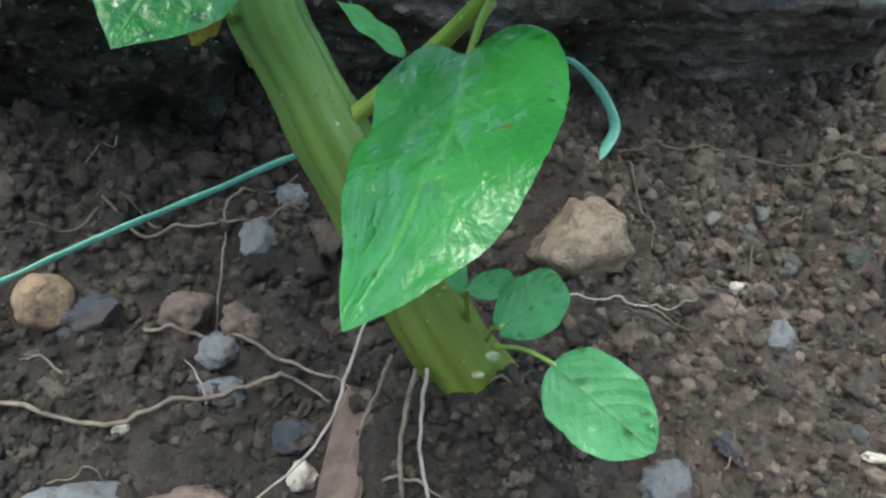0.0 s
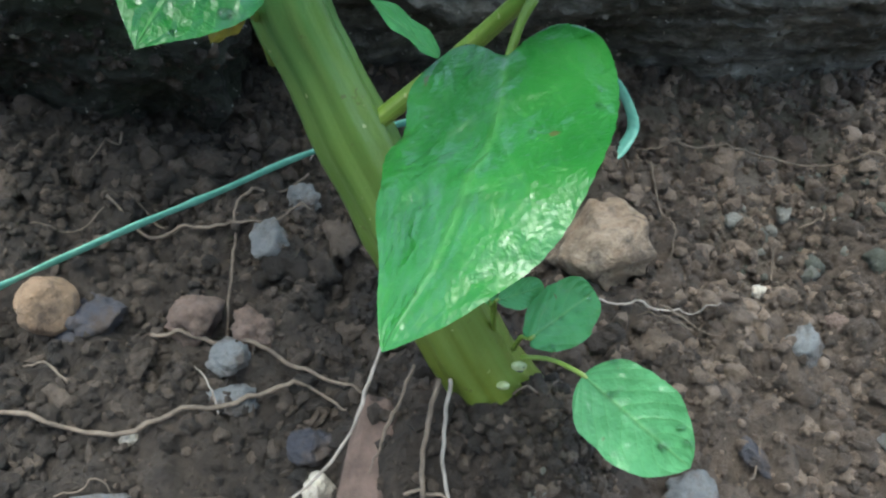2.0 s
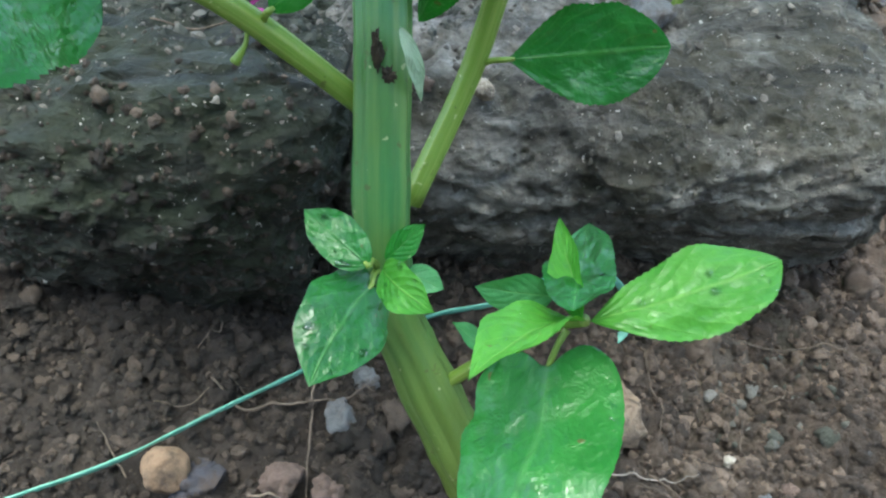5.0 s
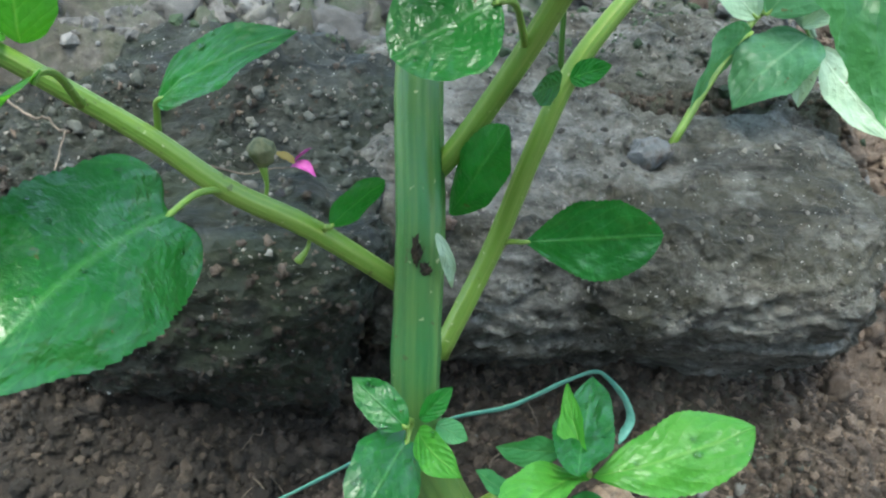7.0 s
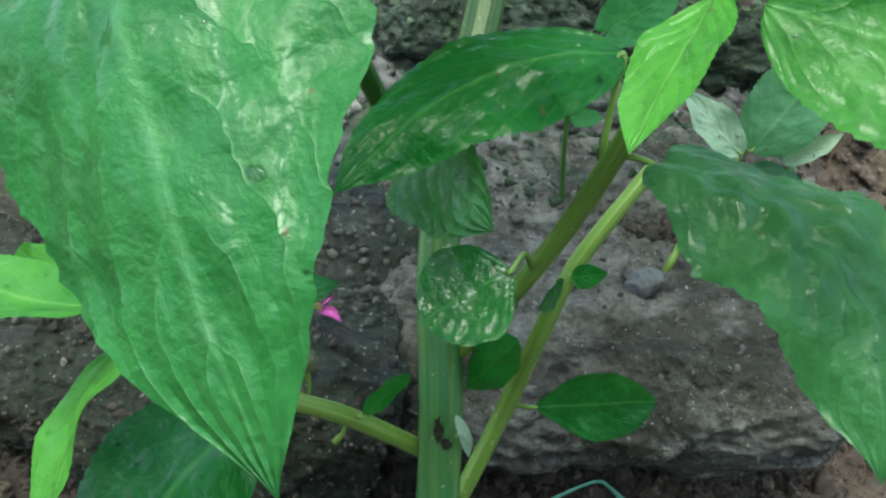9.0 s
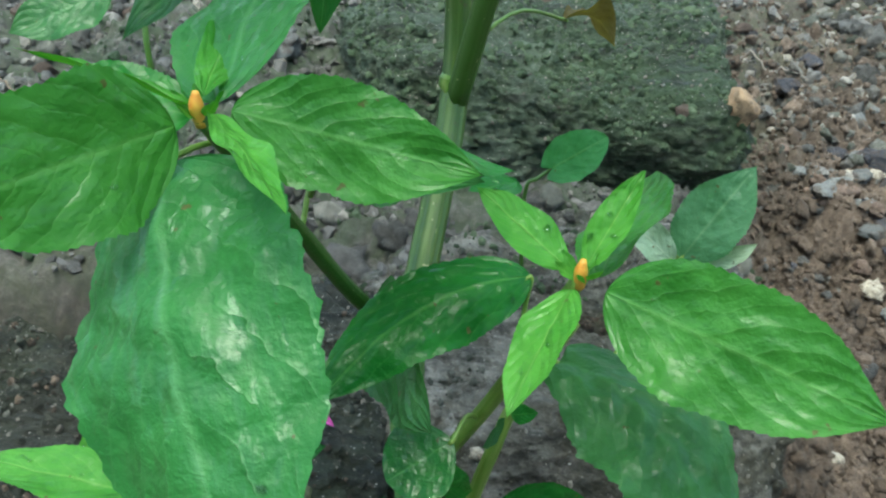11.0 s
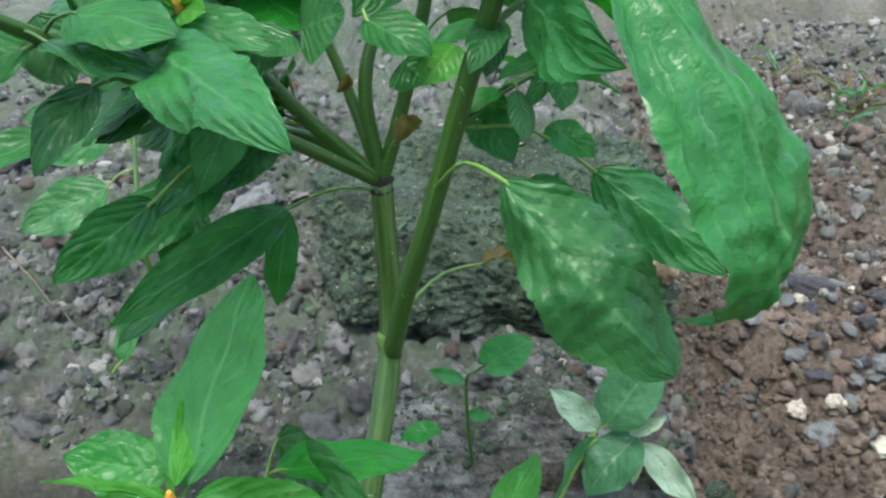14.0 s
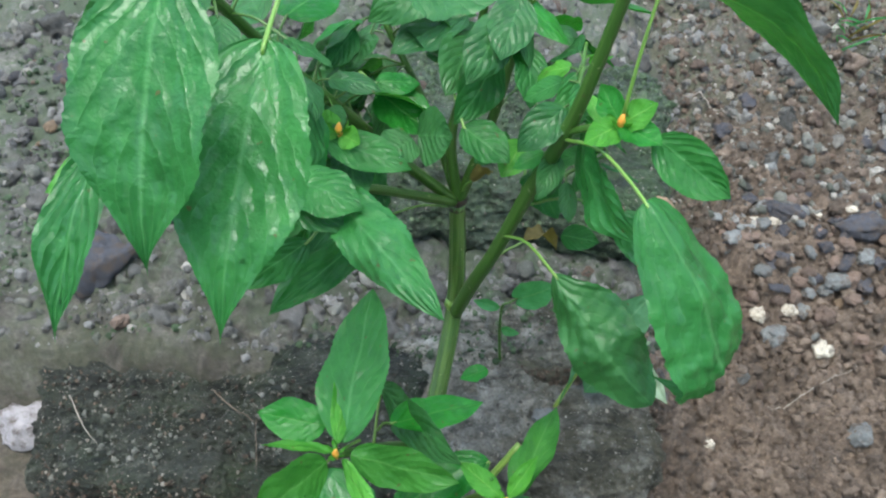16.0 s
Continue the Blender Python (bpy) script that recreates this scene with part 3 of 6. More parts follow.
def sky_block_wall(x0, x1, y, h):
    """A plain weathered wall with a sloped coping, unseen; added behind the walk to block low sky light."""
    prof = [(-0.12, -0.6), (0.0, -0.6), (0.0, h), (0.035, h), (0.035, h + 0.05), (-0.06, h + 0.09), (-0.155, h + 0.05), (-0.155, h), (-0.12, h)]
    verts = [(x, y + a, b) for x in (x0, x1) for a, b in prof]
    k = len(prof)
    faces = [(i, (i + 1) % k, k + (i + 1) % k, k + i) for i in range(k)] + [tuple(range(k - 1, -1, -1)), tuple(range(k, 2 * k))]
    ob = new("unseen_sky_wall", mesh_of("unseen_sky_wall", verts, faces, WALL_COAT, smooth=False))
    return tagged(ob, "plain unseen wall added behind the walk to block low sky light", "wall", kind="structure")


sky_block_wall(-2.6, 2.6, -1.2, 0.95)


def ico(subdiv):
    bm = bmesh.new()
    bmesh.ops.create_icosphere(bm, subdivisions=subdiv, radius=1.0)
    bm.verts.ensure_lookup_table()
    v = np.array([x.co[:] for x in bm.verts])
    f = np.array([[x.index for x in p.verts] for p in bm.faces])
    bm.free()
    return v, f


ICO1, ICO2, ICO3, ICO4 = ico(1), ico(2), ico(3), ico(4)


def lump(src, seed, amp, scale, flat=(1, 1, 1), facet=0.0):
    """A stone-like lump of radius about 1."""
    v, f = src
    rs = np.random.RandomState(seed)
    out = np.array([p * (1 + amp * noise.fractal(Vector(p) * scale + Vector((seed * 3.1, seed * 1.7, 0)), 0.8, 2.0, 3)) for p in v])
    for _ in range(int(facet)):
        d = unit(rs.normal(size=3))
        cut = rs.uniform(0.62, 0.85)
        far = out @ d
        out -= np.outer(np.maximum(far - cut, 0) * 0.9, d)
    return out * np.array(flat), f


# ---- rocks ----
def boulder(centre, size, seed, material, label, turn=0.0, rough=0.10, tilt=(0, 0), strata=0.05, wide=0.10, under=0.0, square=8.0, brow=0.0, cracks=()):
    """A blocky weathered rock with chipped corners, bedding ledges, cracks and pits; cracks: lines in plan, with depth and width."""
    rot = Euler((radians(tilt[0]), radians(tilt[1]), radians(turn))).to_matrix()
    v, f = ICO_BIG
    rs = np.random.RandomState(seed)
    small = min(size)
    q = v / (np.abs(v) ** square).sum(axis=1)[:, None] ** (1 / square)
    for _ in range(26):
        d = unit(rs.normal(size=3) * (1, 1, 0.8))
        cut = np.abs(d).sum() * rs.uniform(0.74, 0.92)
        q -= np.outer(np.maximum(q @ d - cut, 0) * 0.85, d)
    out = []
    for p, c in zip(v, q):
        w = Vector(c * np.array(size))
        s = w * 11 + Vector((seed, seed * 2, 0))
        d = noise.fractal(s, 0.9, 2.1, 6)
        w = w * (1 + wide * noise.noise(w * 6 + Vector((seed, 0, 0)))) + Vector(p) * (small * rough * d)
        # bedding: beds of uneven thickness stand proud or are worn back
        flank = 1 - min(1.0, abs(c[2])) ** 6
        bed = w.z * 62 + 1.3 * noise.noise(w * 16 + Vector((seed, 3, 0)))
        k, e = math.floor(bed), bed - math.floor(bed)
        shelf = noise.cell(Vector((k * 3.7, seed, 1.0)))
        after = noise.cell(Vector((k * 3.7 + 3.7, seed, 1.0)))
        w += Vector(p) * (flank * small * strata * (shelf + (after - shelf) * step(0.72, 1.0, e)) * (0.6 + noise.noise(w * 18)))
        w += Vector(p) * (0.0050 * noise.noise(w * 42) + 0.0030 * noise.noise(w * 95) + 0.0028 * noise.noise(w * 190) + 0.0016 * noise.noise(w * 430))
        # flaked patches and small pits
        flake = noise.noise(w * 30 + Vector((9, seed, 0)))
        w -= Vector(p) * (0.0035 * step(0.12, 0.2, flake) + 0.0030 * step(0.30, 0.5, noise.noise(w * 130)))
        fis = noise.noise(Vector((w.x * 8 + seed, w.y * 30 + 2.0 * noise.noise(w * 30), w.z * 42)))
        w -= Vector(p) * (0.0028 * max(0.0, 1 - abs(fis) / 0.06))
        w = rot @ w
        if w.y < size[1] * 0.3:
            w.y += (under * 1.67 * max(0.0, 0.2 * size[2] - w.z) + brow * max(0.0, w.z)) * min(1.0, (size[1] * 0.3 - w.y) / (size[1] * 0.5))
        for (x0, y0), (x1, y1), depth, thick in cracks:
            ax, ay = w.x + centre[0] - x0, w.y + centre[1] - y0
            ln = math.hypot(x1 - x0, y1 - y0)
            ux, uy = (x1 - x0) / ln, (y1 - y0) / ln
            along, off = ax * ux + ay * uy, ay * ux - ax * uy + 0.008 * noise.noise(w * 28)
            if c[2] > 0.3 and -0.01 < along < ln + 0.01:
                w.z -= depth * max(0.0, 1 - abs(off) / thick) ** 0.7 * min(1.0, (along + 0.01) * 60, (ln + 0.01 - along) * 60)
        out.append(w)
    ob = new("rock", mesh_of("rock", out, f, material))
    ob.location = centre
    TOPS.append(BVHTree.FromPolygons([Vector(centre) + Vector(w) for w in out], [tuple(int(i) for i in t) for t in f]))
    return tagged(ob, label, "rock")


TOPS = []
ICO_BIG = ico(7)
boulder((0.042, 0.385, 0.106), (0.128, 0.105, 0.070), 3, ROCK, "large grey weathered rock with a ledged shaded face", tilt=(14, 3), turn=4, strata=0.12, under=0.34, brow=0.42, cracks=(((0.045, 0.402), (0.125, 0.392), 0.018, 0.010), ((-0.03, 0.43), (0.05, 0.445), 0.010, 0.006), ((-0.02, 0.325), (0.10, 0.318), 0.005, 0.006)))
boulder((-0.242, 0.355, 0.094), (0.188, 0.092, 0.084), 8, ROCK_SHADE_DARK, "mossy rock with shade in its dark colour, bedded in the soil bank", tilt=(10, 0), turn=-4, strata=0.04, under=0.10, rough=0.24, wide=0.08)
boulder((0.052, 0.668, 0.196), (0.165, 0.137, 0.074), 14, ROCK_MOSS, "mossy grey-green block of old concrete", turn=-6, tilt=(2, 5), strata=0.10, under=0.35, rough=0.22, square=5.0, wide=0.14)


def top(x, y):
    """The height of whatever lies uppermost: soil or rock."""
    z = height(x, y)
    for t in TOPS:
        hit = t.ray_cast(Vector((x, y, 0.6)), Vector((0, 0, -1)))
        if hit[0] is not None:
            z = max(z, hit[0].z)
    return z


def on_rock(x, y):
    return top(x, y) > height(x, y) + 0.004


def scatter(name, count, boxes, sizes, material, label, seed, src=ICO1, sink=0.25, keep=None, bare=False):
    """Crumbs strewn over the ground, as one heap of small pieces."""
    rs = np.random.RandomState(seed)
    kinds = [lump(src, seed * 10 + k, 0.75, 2.1, facet=2)[0] for k in range(9)]
    f = src[1]
    V, F, off, made = [], [], 0, 0
    weights = np.array([(b[1] - b[0]) * (b[3] - b[2]) * b[4] for b in boxes])
    weights /= weights.sum()
    while made < count:
        b = boxes[rs.choice(len(boxes), p=weights)]
        x, y = rs.uniform(b[0], b[1]), rs.uniform(b[2], b[3])
        r = sizes[0] * (sizes[1] / sizes[0]) ** (rs.uniform() ** 2.2)
        made += 1
        if keep and not keep(x, y):
            continue
        q = Euler(rs.uniform(0, 6.3, 3)).to_matrix()
        v = (kinds[rs.randint(9)] * rs.uniform(0.55, 1.25, 3)) @ np.array(q)
        V.append(v * r + np.array((x, y, (height(x, y) if bare else top(x, y)) + r * (0.5 - sink))))
        F.append(f + off)
        off += len(v)
    ob = new(name, mesh_of(name, np.vstack(V), np.vstack(F), material, smooth=src is not ICO1))
    return tagged(ob, label, "soil", kind="stuff")


def low_soil(x, y):
    return y < 0.40 or x > 0.17


def litter(x, y):
    return on_rock(x, y) and noise.noise(Vector((x * 22, y * 22, 5.0))) > 0.0


def off_block(x, y):
    return not on_rock(x, y)


scatter("soil_crumbs", 15000, [(-0.22, 0.22, 0.1, 0.335, 1.0), (-0.1, 0.19, 0.335, 0.40, 0.8), (-0.36, -0.2, 0.14, 0.28, 0.8)], (0.0006, 0.0030), CLOD, "loose crumbs of brown soil strewn over the bank", 3, keep=low_soil, bare=True)
CLEAR = [(-0.118, 0.206, 0.02), (-0.079, 0.210, 0.019), (-0.061, 0.206, 0.014), (-0.067, 0.148, 0.025), (-0.097, 0.150, 0.022), (0.071, 0.168, 0.016), (0.093, 0.187, 0.014), (-0.092, 0.175, 0.012), (-0.022, 0.158, 0.024), (0.050, 0.250, 0.028), (0.115, 0.219, 0.013), (-0.036, 0.160, 0.012), (0.142, 0.184, 0.012)]


def open_soil(x, y):
    return low_soil(x, y) and all(math.hypot(x - a, y - b) > r for a, b, r in CLEAR)


scatter("soil_lumps", 560, [(-0.2, 0.2, 0.1, 0.335, 1.0), (-0.1, 0.19, 0.335, 0.40, 0.8), (-0.36, -0.2, 0.14, 0.28, 0.8)], (0.003, 0.008), CLOD, "broad soft lumps of damp brown soil", 25, src=ICO3, sink=0.85, keep=open_soil, bare=True)
scatter("soil_clods", 13000, [(-0.2, 0.2, 0.1, 0.335, 1.0), (-0.1, 0.19, 0.335, 0.40, 0.8), (-0.36, -0.2, 0.14, 0.28, 0.8)], (0.0011, 0.0044), CLOD, "larger rough clods of brown soil", 5, src=ICO2, sink=0.62, keep=open_soil, bare=True)
scatter("bank_crumbs", 15000, [(0.17, 0.55, 0.3, 0.66, 1.0), (0.24, 0.75, 0.66, 1.05, 0.5)], (0.0008, 0.0042), BANK, "loose reddish brown crumbs on the side bank", 12, bare=True)
scatter("bank_lumps", 620, [(0.19, 0.55, 0.3, 0.66, 1.0), (0.24, 0.75, 0.66, 1.05, 0.5)], (0.004, 0.014), BANK, "broad crumbling lumps of reddish brown earth", 33, src=ICO3, sink=0.75, bare=True)
scatter("bank_clods", 3600, [(0.17, 0.55, 0.3, 0.66, 1.0), (0.24, 0.75, 0.66, 1.05, 0.5)], (0.0016, 0.0080), BANK, "rough reddish brown clods on the side bank", 13, src=ICO2, sink=0.45, bare=True)
scatter("foot_crumbs", 520, [(-0.004, 0.048, 0.148, 0.174, 1.0)], (0.0009, 0.0034), CLOD, "soil crumbs heaped round the stem foot", 6, src=ICO2, sink=0.2, bare=True)
def mossy(x, y):
    return noise.noise(Vector((x * 16, y * 16, 2.0))) > (-0.25 if on_rock(x, y) else 0.12)


scatter("moss_tufts", 9000, [(-0.12, 0.25, 0.53, 0.78, 2.2), (-0.6, 0.2, 0.4, 0.95, 1.7), (-0.1, 0.18, 0.4, 0.5, 0.8)], (0.0012, 0.0052), MOSS, "small dark green moss tufts on stone and earth", 15, sink=0.5, keep=mossy)
scatter("rock_grit", 5000, [(-0.42, 0.2, 0.26, 0.5, 1.5), (-0.1, 0.25, 0.52, 0.78, 1.0)], (0.0004, 0.0022), GRIT, "fine grit and crumbs lying on the rocks", 9, sink=0.4, keep=on_rock)
def gravelly(x, y):
    if on_rock(x, y):
        return False
    near = math.hypot(x - 0.06, (y - 0.56) * 0.8)
    return x > 0.26 or noise.noise(Vector((x * 13, y * 13, 3.0))) > (0.2 if near < 0.22 else 0.08)


def crusted(x, y):
    return off_block(x, y) and noise.noise(Vector((x * 17, y * 17, 8.0))) > -0.05


def scatter_face(name, count, box, sizes, material, label, seed, src=ICO1):
    """Crumbs caught on the rocks' upright faces; box: x and z from and to."""
    rs = np.random.RandomState(seed)
    kinds = [lump(src, seed * 10 + k, 0.75, 2.1, facet=2)[0] for k in range(9)]
    V, F, off = [], [], 0
    for _ in range(count):
        x, z = rs.uniform(box[0], box[1]), rs.uniform(box[2], box[3])
        hits = [t.ray_cast(Vector((x, 0.12, z)), Vector((0, 1, 0)))[0] for t in TOPS[:2]]
        hits = [h for h in hits if h is not None]
        if not hits:
            continue
        h = min(hits, key=lambda p: p.y)
        if h.z < height(h.x, h.y) + 0.002 or h.y > 0.42:
            continue
        r = sizes[0] * (sizes[1] / sizes[0]) ** (rs.uniform() ** 2.2)
        v = (kinds[rs.randint(9)] * rs.uniform(0.55, 1.25, 3)) @ np.array(Euler(rs.uniform(0, 6.3, 3)).to_matrix())
        V.append(v * r + np.array(h) + (0, r * 0.3, 0))
        F.append(src[1] + off)
        off += len(v)
    ob = new(name, mesh_of(name, np.vstack(V), np.vstack(F), material, smooth=src is not ICO1))
    return tagged(ob, label, "soil", kind="stuff")


scatter_face("face_crumbs", 3400, (-0.42, -0.06, 0.03, 0.19), (0.0006, 0.0032), CLOD, "dark damp crumbs caught on the rock face", 71, src=ICO2)
scatter_face("face_grit", 1500, (-0.42, 0.16, 0.03, 0.19), (0.0005, 0.0024), GRIT, "pale grit caught on the rock faces", 72)
scatter("terrace_rubble", 14000, [(-0.55, 0.2, 0.39, 0.85, 1.6), (-0.8, 0.7, 0.85, 1.3, 0.4), (0.24, 0.34, 0.55, 0.85, 0.8)], (0.0014, 0.0075), RUBBLE, "angular grey crumbs of crusted earth on the terrace", 27, sink=0.5, keep=crusted)
scatter("terrace_gravel", 9000, [(-0.8, 0.2, 0.4, 1.0, 0.35), (0.2, 0.8, 0.63, 1.2, 1.0)], (0.0010, 0.0085), GRAVEL, "grey and pinkish gravel strewn over the terrace", 7, sink=0.45, keep=gravelly)
scatter("terrace_crust", 420, [(-0.6, 0.2, 0.4, 0.95, 1.0), (0.24, 0.6, 0.7, 1.1, 0.6)], (0.007, 0.022), RUBBLE, "flat broken crusts of grey earth on the terrace", 28, src=ICO3, sink=0.85, keep=off_block)
scatter("terrace_lumps", 1300, [(-0.7, 0.2, 0.4, 1.0, 1.0), (0.2, 0.7, 0.64, 1.2, 1.3)], (0.004, 0.011), LUMPS, "mossy grey lumps of earth and stone on the terrace", 8, src=ICO2, sink=0.6, keep=off_block)
scatter("rock_litter", 2600, [(-0.40, 0.0, 0.28, 0.44, 1.0), (0.0, 0.17, 0.40, 0.47, 0.6)], (0.0007, 0.0036), LUMPS, "brown crumbs and bits of litter on the rock tops", 17, src=ICO2, sink=0.3, keep=litter)
scatter("mossy_clods", 60, [(0.10, 0.16, 0.255, 0.30, 1.0), (0.02, 0.05, 0.135, 0.16, 0.5)], (0.0014, 0.0050), LUMPS, "greenish mossy clods among the soil crumbs", 18, src=ICO2, sink=0.35, bare=True)

# ---- plant ----
BASE = (0.014, 0.176, 0.015)
plant = tagged(holder("garden_balsam", BASE), "leafy green garden balsam with thick ribbed stem in soil", "plant")
STEM_LINE = [(0.0275, 0.179, -0.004), (0.0175, 0.178, 0.019), (0.0055, 0.177, 0.043), (-0.0095, 0.178, 0.080), (-0.025, 0.181, 0.119), (-0.033, 0.184, 0.148), (-0.033, 0.202, 0.209), (-0.034, 0.243, 0.273), (-0.014, 0.318, 0.358), (-0.010, 0.339, 0.455)]
STEM_R = [0.0105, 0.0118, 0.0110, 0.0096, 0.0084, 0.0080, 0.0076, 0.0071, 0.0064, 0.0057]
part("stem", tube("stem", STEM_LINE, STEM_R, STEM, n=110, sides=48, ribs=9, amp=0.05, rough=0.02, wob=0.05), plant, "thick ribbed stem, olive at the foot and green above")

for at, r in (((0.0186, 0.1688, 0.0440), 0.0020), ((0.0145, 0.1672, 0.0385), 0.0018), ((-0.0068, 0.1695, 0.0780), 0.0013)):
    v, f = lump(ICO2, 33, 0.2, 1.4, (1.0, 0.7, 0.6))
    part("leaf_scar", mesh_of("leaf_scar", v * r + np.array(at), f, PALE_SCAR), plant, "pale leaf scar")


def branch(points, radii, material=BRANCH, label="", n=26):
    return part("branch", tube("branch", points, radii, material, n=n, sides=14, ribs=5, amp=0.05, wob=0.06), plant, label)


SHOOT = (0.022, 0.163, 0.149)
branch([(-0.017, 0.178, 0.108), (0.004, 0.178, 0.126), (0.016, 0.170, 0.141), SHOOT], [0.0022, 0.0020, 0.0018, 0.0017])
JL, JR = (-0.036, 0.203, 0.187), (-0.027, 0.208, 0.155)
branch([JL, (-0.063, 0.188, 0.219), (-0.083, 0.176, 0.239), (-0.101, 0.173, 0.256), (-0.123, 0.166, 0.276), (-0.138, 0.160, 0.290)], [0.0034, 0.0032, 0.0031, 0.0029, 0.0026, 0.0022], label="long pale side branch")
branch([JR, (-0.010, 0.222, 0.191), (0.001, 0.220, 0.230), (0.013, 0.227, 0.258), (0.038, 0.245, 0.286)], [0.0035, 0.0034, 0.0032, 0.0030, 0.0026], label="long pale side branch")
RBUD, OBUD = (0.025, 0.150, 0.376), (-0.0755, 0.150, 0.428)
branch([(-0.033, 0.216, 0.219), (-0.018, 0.210, 0.243), (0.003, 0.198, 0.287), (0.016, 0.178, 0.332), RBUD], [0.0036, 0.0034, 0.0032, 0.0030, 0.0024], label="long pale side branch")
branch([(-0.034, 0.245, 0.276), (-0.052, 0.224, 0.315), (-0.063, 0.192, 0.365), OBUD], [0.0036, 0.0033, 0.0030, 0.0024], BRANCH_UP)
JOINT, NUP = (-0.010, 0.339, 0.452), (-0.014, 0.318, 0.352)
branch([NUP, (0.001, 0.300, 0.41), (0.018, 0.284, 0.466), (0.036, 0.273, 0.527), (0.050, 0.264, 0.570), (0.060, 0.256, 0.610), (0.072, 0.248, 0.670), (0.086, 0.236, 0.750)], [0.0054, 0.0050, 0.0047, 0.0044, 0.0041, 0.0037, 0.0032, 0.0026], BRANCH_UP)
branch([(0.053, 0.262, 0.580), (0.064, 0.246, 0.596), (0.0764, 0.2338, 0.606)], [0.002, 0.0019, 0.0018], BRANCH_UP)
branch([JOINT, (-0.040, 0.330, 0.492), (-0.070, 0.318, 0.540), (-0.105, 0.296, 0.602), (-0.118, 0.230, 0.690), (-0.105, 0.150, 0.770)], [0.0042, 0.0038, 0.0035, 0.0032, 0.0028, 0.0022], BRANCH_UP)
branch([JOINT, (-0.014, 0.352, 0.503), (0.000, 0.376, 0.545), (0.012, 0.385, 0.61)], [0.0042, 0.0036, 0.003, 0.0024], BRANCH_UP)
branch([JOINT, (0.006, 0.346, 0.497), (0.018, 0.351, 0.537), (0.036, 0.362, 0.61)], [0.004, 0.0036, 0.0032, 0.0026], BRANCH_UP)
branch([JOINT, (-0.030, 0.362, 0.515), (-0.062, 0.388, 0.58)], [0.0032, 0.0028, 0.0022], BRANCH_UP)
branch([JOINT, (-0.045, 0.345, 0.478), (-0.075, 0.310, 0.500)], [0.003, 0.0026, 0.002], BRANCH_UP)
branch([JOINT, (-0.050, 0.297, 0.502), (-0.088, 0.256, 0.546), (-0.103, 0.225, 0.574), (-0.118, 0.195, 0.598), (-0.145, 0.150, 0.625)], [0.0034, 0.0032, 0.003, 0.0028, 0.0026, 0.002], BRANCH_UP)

# leaves at the foot
leaf(plant, (0.0135, 0.1615, 0.1335), (-0.0080, 0.1090, 0.1080), (0.0232, 0.1290, 0.1275), LEAF_WET, stalk=(0.0180, 0.1660, 0.1430), width=0.0214, heart=0.5, curl=0.05, fold=-0.08, full=0.29, point=1.3, bend=0.09, quilt=2.0, label="large glossy heart-shaped leaf")
leaf(plant, (0.0330, 0.1570, 0.0530), (0.0570, 0.1400, 0.0400), (0.0498, 0.1555, 0.0541), LEAF_TINY, stalk=(0.0190, 0.1660, 0.0500), width=0.0116, fold=0.05, curl=0.08, full=0.42, point=1.1, stalk_r=0.0006)
leaf(plant, (0.0120, 0.1600, 0.0740), (0.0240, 0.1720, 0.0680), (0.0162, 0.1667, 0.0742), LEAF_TINY, stalk=(0.0120, 0.1740, 0.0500), width=0.0036, full=0.5, point=1.0, stalk_r=0.0005)
leaf(plant, (0.0200, 0.1580, 0.0640), (0.0370, 0.1760, 0.0630), (0.0230, 0.1691, 0.0685), LEAF_TINY, stalk=(0.0170, 0.1700, 0.0490), width=0.0078, heart=0.4, full=0.5, point=0.9, wave=0.05, stalk_r=0.0006)
leaf(plant, (0.0110, 0.1630, 0.0700), (0.0070, 0.1740, 0.0800), (0.0071, 0.1669, 0.0736), LEAF_TINY, stalk=(0.0120, 0.1740, 0.0520), stalk_r=0.0005, width=0.0026)
# shoot at the foot
leaf(plant, (0.0225, 0.1590, 0.1520), (0.0720, 0.1715, 0.1640), (0.0430, 0.1780, 0.1640), LEAF_YOUNG, width=0.0118, curl=0.06, fold=-0.12, full=0.58, point=1.2, bend=-0.04, label="pale wet young leaf")
leaf(plant, (0.0195, 0.1539, 0.1572), (0.0153, 0.1853, 0.1664), (0.0213, 0.1636, 0.1641), LEAF_YOUNG, width=0.005, fold=0.5)
leaf(plant, (0.0163, 0.1487, 0.1639), (0.0267, 0.2042, 0.1520), (0.0089, 0.1720, 0.1568), LEAF_WET, width=0.009, fold=0.1)
leaf(plant, (0.0137, 0.1679, 0.1525), (-0.0073, 0.1627, 0.1594), (0.0025, 0.1655, 0.1606), LEAF_TINY, width=0.006, fold=0.2)
leaf(plant, (0.0190, 0.1600, 0.1510), (-0.0086, 0.1250, 0.1628), (0.0024, 0.1647, 0.1496), LEAF_YOUNG, width=0.0085, fold=0.45, curl=0.08)
leaf(plant, (0.0003, 0.1657, 0.1314), (-0.0130, 0.1681, 0.1427), (-0.0045, 0.1749, 0.1367), LEAF_TINY, width=0.0045)
